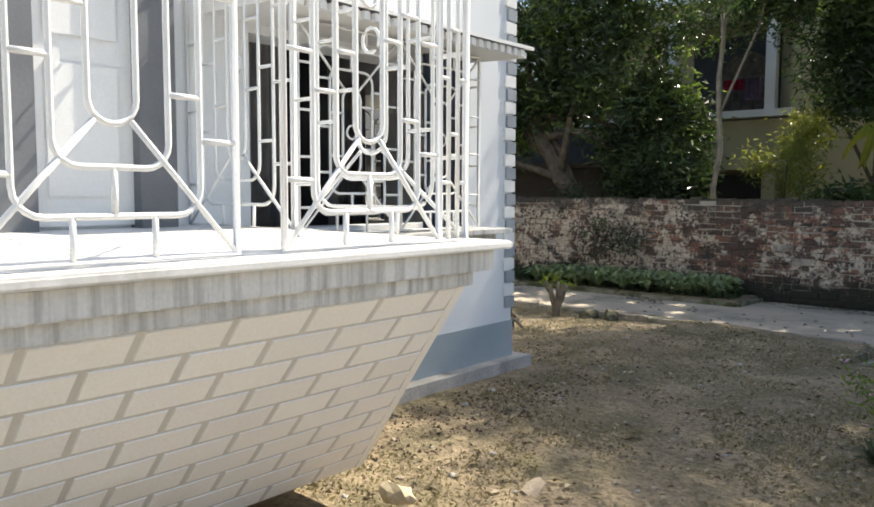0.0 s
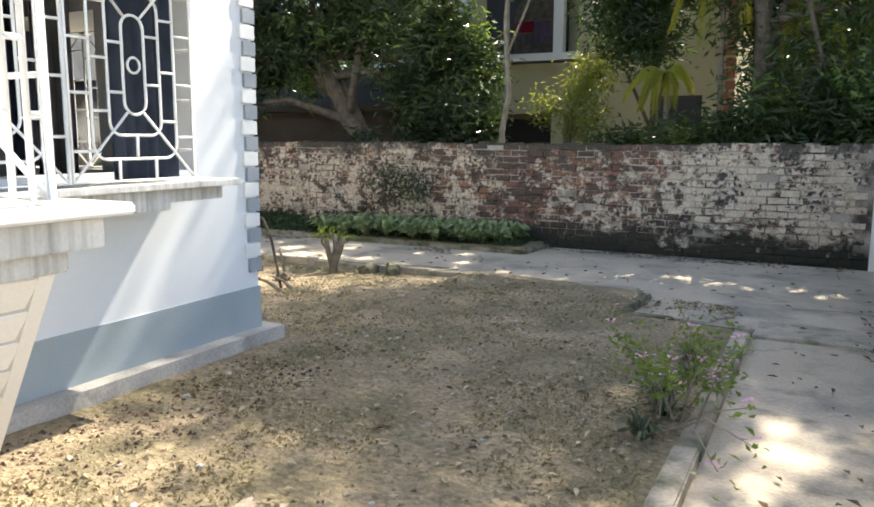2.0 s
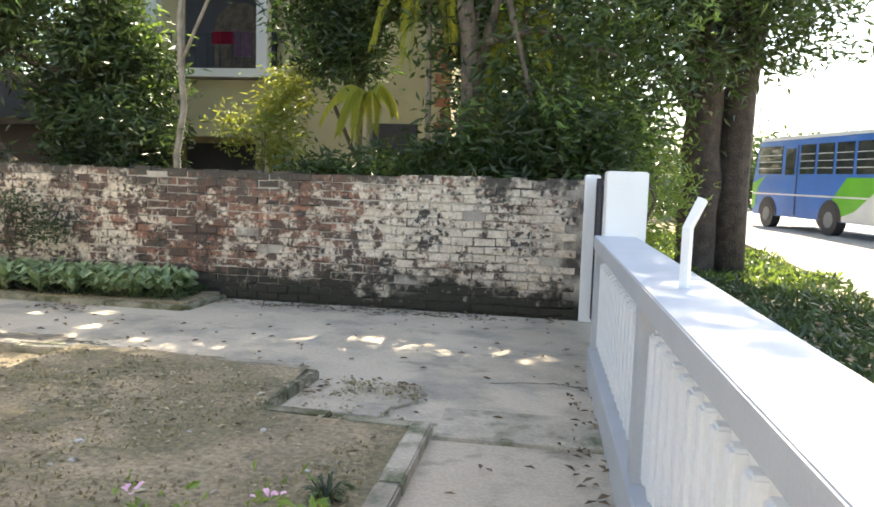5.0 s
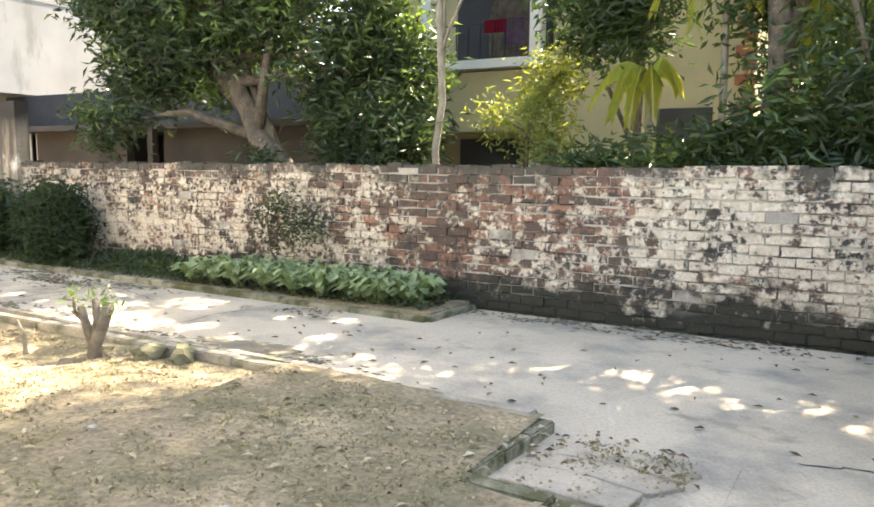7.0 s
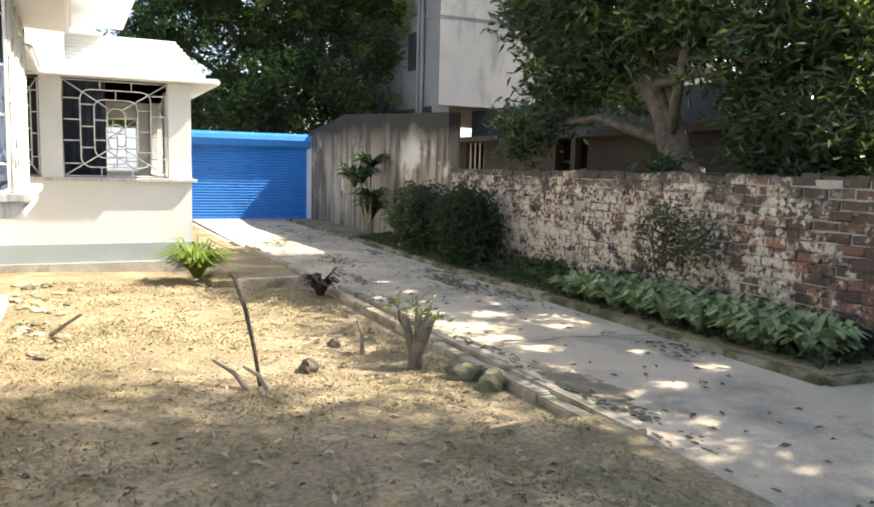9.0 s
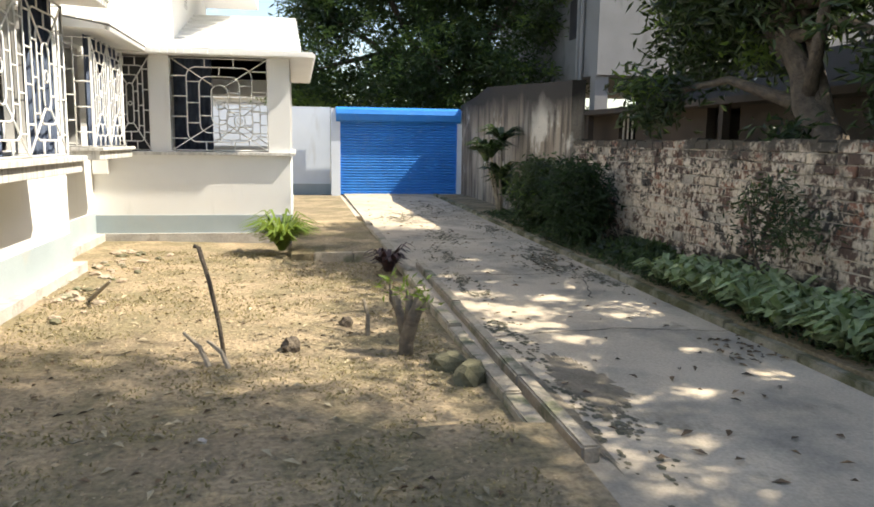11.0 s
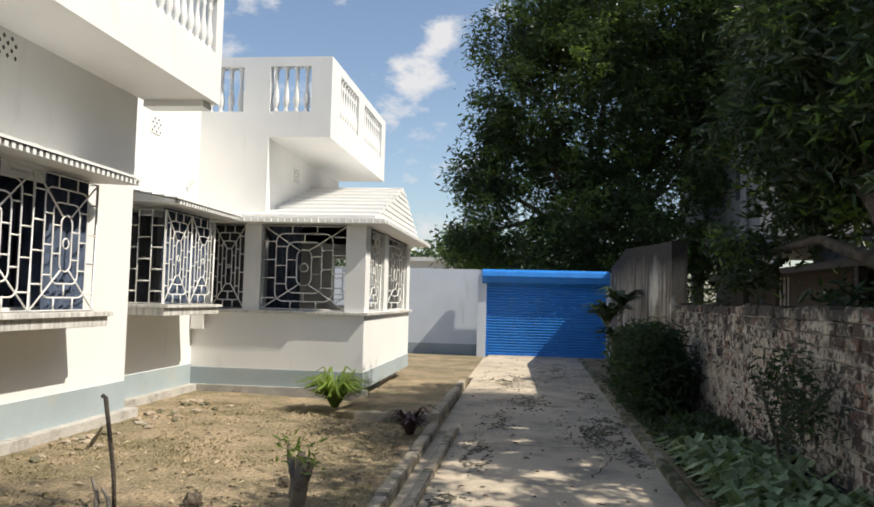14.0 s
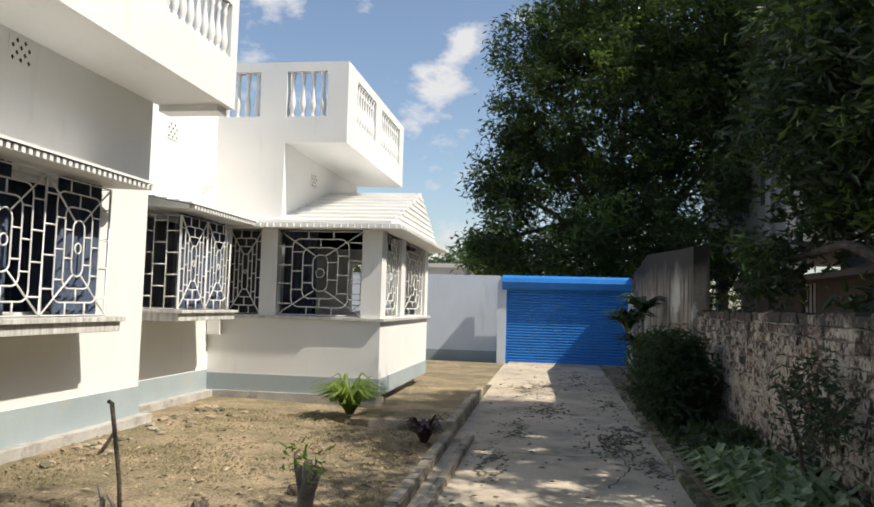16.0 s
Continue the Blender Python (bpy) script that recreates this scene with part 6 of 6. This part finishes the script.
def moss_patch(x, y, rx, ry, count, seed):
    """Crumbs of moss and wet dirt lying close together, thinning out at the rim."""
    rg = np.random.default_rng(seed)
    verts, faces = [], []
    for _ in range(int(count * 0.7)):
        px, py = x + rg.normal() * rx * 0.62, y + rg.normal() * ry * 0.7
        if noise.noise((px * 2.2, py * 7.0, seed)) < -0.1:
            continue
        r, b, z = rg.uniform(0.008, 0.03), len(verts), drive_z(px) + 0.003
        k = rg.uniform(0, 6.28)
        verts += [(px + r * 1.5 * math.cos(k + i * 1.257) * rg.uniform(0.6, 1.2), py + r * math.sin(k + i * 1.257) * rg.uniform(0.6, 1.2), z) for i in range(5)] + [(px, py, z + r * 0.25)]
        faces += [(b + i, b + (i + 1) % 5, b + 5) for i in range(5)]
    return tagged(raw("moss_patch", verts, faces, MOSS), "patch of dark moss and damp dirt on the driveway", "moss", "moss on the driveway", "stuff")


for q, (x, y, rx, ry, k) in enumerate(((-9.9, 11.45, 0.9, 0.28, 1100), (-10.9, 11.75, 0.6, 0.16, 500), (-8.6, 11.75, 0.6, 0.1, 250), (-8.4, 10.05, 0.7, 0.14, 420), (-10.6, 10.2, 0.7, 0.2, 450), (-12.6, 10.6, 0.8, 0.25, 500),
                                       (-13.6, 11.6, 0.9, 0.2, 500), (-15.5, 10.3, 1.2, 0.4, 900), (-6.2, 9.95, 0.7, 0.12, 400), (-17.5, 11.2, 1.6, 0.5, 900), (-4.4, 9.95, 0.7, 0.2, 500), (-2.3, 12.7, 1.6, 0.16, 900))):
    moss_patch(x, y, rx, ry, k, 20 + q)
litter("fallen_leaves", [(-5.9, -5.2, 11.4, 11.9, 40), (-10.5, -9.2, 11.2, 11.8, 50), (-2.0, -0.9, 9.0, 9.6, 60)], 0.07, DEAD, "dead brown leaves gathered in a loose drift", 27, lambda x, y: drive_z(x))


def clods(name, x0, x1, y0, y1, count, seed, material=None, label="loose crumbs of dry earth on the garden"):
    """Crumbs of earth: small crushed octahedra half sunk in the soil."""
    rg = np.random.default_rng(seed)
    verts, faces = [], []
    for _ in range(count):
        x, y = rg.uniform(x0, x1), rg.uniform(y0, y1)
        if x < -4.2 and y < 6.05:
            continue
        r, z, b = 0.006 + 0.016 * rg.random() ** 3, soil_z(x, y), len(verts)
        j = rg.uniform(0.6, 1.4, 6) * r
        verts += [(x + j[0], y, z), (x, y + j[1], z), (x - j[2], y, z), (x, y - j[3], z), (x + 0.3 * j[4], y, z + 0.8 * j[4]), (x, y, z - j[5])]
        faces += [(b, b + 1, b + 4), (b + 1, b + 2, b + 4), (b + 2, b + 3, b + 4), (b + 3, b, b + 4)]
    return tagged(raw(name, verts, faces, material or CLOD), label, "earth crumbs", kind="stuff")


CLOD = surf("earth_crumb", (0.40, 0.315, 0.20), (0.26, 0.205, 0.13), 6, 0.95, 0.3, 60, vary=0.3, island=True)
BRICK_DUST = surf("crushed_brick", (0.15, 0.085, 0.055), (0.085, 0.06, 0.042), 5, 0.95, 0.3, 60, vary=0.4, island=True)
clods("earth_crumbs", -10.4, -0.85, 6.0, 9.35, 7000, 71)
clods("earth_crumbs", -3.8, -0.85, 2.5, 6.0, 4500, 72)
clods("brick_crumbs", -3.85, -3.1, 2.9, 5.4, 900, 73, BRICK_DUST, "crushed red brick and dark earth by the plinth")


def crack(points, zf):
    """A dark irregular crack lying in the paving."""
    rg = random.Random(int(abs(points[0][0] * 100)))
    bm = bmesh.new()
    path = []
    for (x0, y0), (x1, y1) in zip(points, points[1:]):
        for k in range(10):
            f = k / 10
            path.append((x0 + (x1 - x0) * f + rg.uniform(-0.02, 0.02), y0 + (y1 - y0) * f + rg.uniform(-0.02, 0.02)))
    prev = None
    for i, (x, y) in enumerate(path):
        w = rg.uniform(0.003, 0.011)
        a = path[min(i + 1, len(path) - 1)]
        c = path[max(i - 1, 0)]
        d = Vector((a[0] - c[0], a[1] - c[1], 0)).normalized()
        cur = (bm.verts.new((x - d.y * w, y + d.x * w, zf(x, y) + 0.004)), bm.verts.new((x + d.y * w, y - d.x * w, zf(x, y) + 0.004)))
        if prev:
            bm.faces.new((prev[0], prev[1], cur[1], cur[0]))
        prev = cur
    return tagged(link("crack", bm, CRACK), "dark irregular crack in the concrete paving", "crack", "cracks in the paving", "stuff")


CRACK = surf("crack_dirt", (0.06, 0.052, 0.04), (0.04, 0.035, 0.028), 9, 0.95, 0.2, 60)
for pts in (((-0.4, 9.75), (0.1, 9.9), (0.45, 9.8)), ((-6.2, 9.8), (-6.35, 10.9), (-6.1, 12.0)), ((-9.1, 9.8), (-9.0, 11.0), (-9.3, 12.0)), ((-12.4, 9.6), (-12.2, 12.0)), ((-15.6, 9.6), (-15.7, 12.0)),
            ((-7.6, 11.2), (-8.6, 11.5), (-10.4, 11.3)), ):
    crack(pts, dz)


def turf(name, x0, x1, y0, y1, count, seed):
    rg = np.random.default_rng(seed)
    x, y = rg.uniform(x0, x1, count * 3), rg.uniform(y0, y1, count * 3)
    keep = np.array([noise.noise((a * 0.9, b * 0.9, 7.0)) + 0.5 * noise.noise((a * 3, b * 3, 2.0)) > -0.02 for a, b in zip(x, y)])
    x, y = x[keep][:count], y[keep][:count]
    pts = np.stack([x, y, [soil_z(a, b) - 0.004 for a, b in zip(x, y)]], 1)
    v, f = leaves(pts, 0.030, 0.012, seed, droop=-0.15)
    return tagged(raw(name, v, f, TURF), "sparse short grass and weeds on the soil", "grass", kind="stuff")


TURF = surf("dull_short_grass", (0.235, 0.205, 0.105), (0.34, 0.27, 0.15), 2.0, 0.8, 0.0, 30, vary=0.4, island=True, transl=(0.24, 0.22, 0.08))
turf("garden_grass", -10.6, -0.85, 6.0, 9.3, 30000, 51)
turf("garden_grass", -3.7, -0.85, 2.6, 6.0, 16000, 52)
bm = bmesh.new()
box(bm, -0.6, -0.06, -0.03, 0.6, 0.06, 0.03, bevel=0.004)
WOOD = surf("raw_timber", (0.36, 0.24, 0.14), (0.28, 0.18, 0.10), 8, 0.8, 0.3, 60)
plank = tagged(link("timber_plank", bm, WOOD), "rough brown timber plank lying under the bay", "plank")
plank.matrix_world = pose(-2.55, 2.45, -0.08, 0, 0, 28)
rock("torn_paper", -2.62, 2.72, -0.02, 0.13, 0.06, 0.05, 91, DRY, "crumpled piece of torn sacking", "litter")


# ---- pieces of the front bay's base and of the brick wall ----
PANEL = surf("cream_block_paint", (0.86, 0.87, 0.875), (0.83, 0.84, 0.845), 2, 0.65, 0.2, 80, spot=(0.77, 0.76, 0.70), spot_scale=1.5, spot_lo=0.58, spot_hi=0.8, vary=0.03, grain=0.03)


def bay_blocks():
    base = bpy.data.objects["bay_base"]
    base.data.materials[0] = JOINT
    lo, hi, n = Vector((-2.9, 0, 0.06)), Vector((-1.98, 0, 1.12)), 10
    nrm = Vector((hi.z - lo.z, 0, -(hi.x - lo.x))).normalized()
    for r in range(n):
        f0, f1 = (r + 0.065) / n, (r + 0.935) / n
        right = 2.72 + (2.44 - 2.72) * (r + 0.5) / n - 0.03
        y, first = right, True
        while y > -1.4:
            ln = (0.12 if r % 2 else 0.27) if first else 0.29
            first = False
            a0, a1 = lo.lerp(hi, f0), lo.lerp(hi, f1)
            bm = bmesh.new()
            q = [Vector((p.x, yy, p.z)) for p, yy in ((a0, y - ln), (a0, y), (a1, y), (a1, y - ln))]
            cen = sum(q, Vector()) / 4
            bot = [bm.verts.new(p - nrm * 0.004) for p in q]
            top = [bm.verts.new(p.lerp(cen, 0.035) + nrm * 0.005) for p in q]
            bm.faces.new(top)
            for i in range(4):
                bm.faces.new((bot[i], bot[(i + 1) % 4], top[(i + 1) % 4], top[i]))
            bmesh.ops.recalc_face_normals(bm, faces=bm.faces[:])
            part("block", bm, PANEL, base)
            y -= ln + 0.022
    for y0, y1 in ((2.68, 2.72),):
        bm = bmesh.new()
        a = [Vector((lo.x, 2.69, lo.z)), Vector((lo.x, 2.74, lo.z)), Vector((hi.x, 2.46, hi.z)), Vector((hi.x, 2.41, hi.z))]
        bot = [bm.verts.new(p - nrm * 0.004) for p in a]
        top = [bm.verts.new(p + nrm * 0.006) for p in a]
        bm.faces.new(top)
        for i in range(4):
            bm.faces.new((bot[i], bot[(i + 1) % 4], top[(i + 1) % 4], top[i]))
        bmesh.ops.recalc_face_normals(bm, faces=bm.faces[:])
        part("edge_strip", bm, PANEL, base)


bay_blocks()


def brick_material(name, island):
    m = bpy.data.materials.new(name)
    m.use_nodes = True
    n, l = m.node_tree.nodes, m.node_tree.links
    b = n["Principled BSDF"]
    geo = n.new("ShaderNodeNewGeometry")
    rnd = geo.outputs["Random Per Island"] if island else n.new("ShaderNodeObjectInfo").outputs["Random"]

    def tex(scale, detail=8.0, rough=0.6):
        t = n.new("ShaderNodeTexNoise")
        t.inputs["Scale"].default_value, t.inputs["Detail"].default_value, t.inputs["Roughness"].default_value = scale, detail, rough
        l.new(geo.outputs["Position"], t.inputs["Vector"])
        return t.outputs["Fac"]

    def ramp(src, lo, hi, a=0.0, z=1.0):
        r = n.new("ShaderNodeMapRange")
        for k, v in zip(("From Min", "From Max", "To Min", "To Max"), (lo, hi, a, z)):
            r.inputs[k].default_value = v
        l.new(src, r.inputs["Value"])
        return r.outputs["Result"]

    def mix(fac, a, c, kind="MIX"):
        x = n.new("ShaderNodeMix")
        x.data_type, x.blend_type = "RGBA", kind
        for s, v in ((x.inputs["Factor"], fac), (x.inputs["A"], a), (x.inputs["B"], c)):
            if isinstance(v, tuple):
                s.default_value = (*v, 1)
            elif isinstance(v, float):
                s.default_value = v
            else:
                l.new(v, s)
        return x.outputs["Result"]

    def add(a, c, k=1.0):
        x = n.new("ShaderNodeMath")
        x.operation = "MULTIPLY_ADD"
        l.new(c, x.inputs[0])
        x.inputs[1].default_value = k
        l.new(a, x.inputs[2])
        return x.outputs["Value"]
    sep = n.new("ShaderNodeSeparateXYZ")
    l.new(geo.outputs["Position"], sep.inputs["Vector"])
    red = mix(ramp(add(tex(1.3), rnd, 0.5), 0.66, 0.98), (0.10, 0.066, 0.050), (0.30, 0.140, 0.088))
    wash = mix(ramp(tex(7.0), 0.35, 0.65), (0.68, 0.595, 0.475), (0.50, 0.41, 0.31))
    grain = tex(26.0)
    edge = add(sep.outputs["X"], tex(1.6), 1.6)
    whiter = n.new("ShaderNodeMath")
    l.new(ramp(edge, -1.9, -1.2, -0.02, 0.15), whiter.inputs[0])
    l.new(ramp(edge, -4.4, -6.0, 0.0, 0.09), whiter.inputs[1])
    mask = add(add(add(add(tex(5.0), tex(1.0), 0.5), rnd, 0.10), tex(17.0), 0.8), whiter.outputs["Value"])
    col = mix(ramp(mask, 1.18, 1.30), red, wash)
    grime = add(add(tex(2.6), rnd, 0.10), tex(19.0), 0.9)
    col = mix(ramp(grime, 1.06, 1.16), col, (0.055, 0.048, 0.040))
    low = add(add(sep.outputs["Z"], tex(2.2), 1.1), tex(10.0), 0.7)
    col = mix(ramp(low, 1.13, 0.90), col, (0.034, 0.031, 0.021))
    col = mix(ramp(low, 2.10, 2.30), col, (0.075, 0.065, 0.050))
    col = mix(1.0, col, mix(ramp(grain, 0.3, 0.7), (0.75, 0.75, 0.75), (1.15, 1.15, 1.15)), "MULTIPLY")
    l.new(col, b.inputs["Base Color"])
    b.inputs["Roughness"].default_value = 0.92
    bp = n.new("ShaderNodeBump")
    bp.inputs["Strength"].default_value, bp.inputs["Distance"].default_value = 0.8, 0.012
    l.new(grain, bp.inputs["Height"])
    l.new(bp.outputs["Normal"], b.inputs["Normal"])
    return m


BRICK, BRICK_FAR = brick_material("old_brick", False), brick_material("old_brick_joined", True)


def brick_pieces():
    rng = random.Random(2)
    L, H, step, rise = 0.268, 0.093, 0.280, 0.1035
    shapes = []
    for k in range(5):
        bm = bmesh.new()
        box(bm, 0, -0.012, 0, L, 0.02, H, bevel=0.008)
        for v in bm.verts:
            v.co += Vector([rng.uniform(-0.007, 0.007) for _ in range(3)])
        me = bpy.data.meshes.new("brick")
        bm.to_mesh(me)
        bm.free()
        me.materials.append(BRICK)
        shapes.append(me)
    verts, faces = [], []
    for r in range(17):
        z = -0.345 + r * rise
        x = -13.08 - (0.14 if r % 2 else 0)
        while x < 0.42 - L:
            if x > -13.1 and rng.random() > 0.022:
                y, zz = 12.972 + rng.uniform(-0.013, 0.010), z + rng.uniform(-0.006, 0.006)
                if x > -4.45:
                    ob = new("brick", rng.choice(shapes))
                    ob.matrix_world = pose(x, y, zz, 0, rng.uniform(-0.8, 0.8), rng.uniform(-0.6, 0.6))
                    ob.parent = brick_wall
                else:
                    me, b = rng.choice(shapes), len(verts)
                    verts += [(v.co.x + x, v.co.y + y, v.co.z + zz) for v in me.vertices]
                    faces += [tuple(i + b for i in p.vertices) for p in me.polygons]
            x += step
    ob = raw("brickwork", verts, faces, BRICK_FAR, brick_wall)
    tagged(ob, kind="stuff")
    x = -13.0
    me = None
    while x < 0.3:
        bm = bmesh.new()
        w = rng.uniform(0.2, 0.28)
        box(bm, x, 12.96 + rng.uniform(0, 0.02), 1.38, x + w - 0.012, 13.2 - rng.uniform(0, 0.03), 1.40 + rng.uniform(0.0, 0.045), bevel=0.008)
        part("coping_brick", bm, BRICK, brick_wall)
        x += w


brick_pieces()
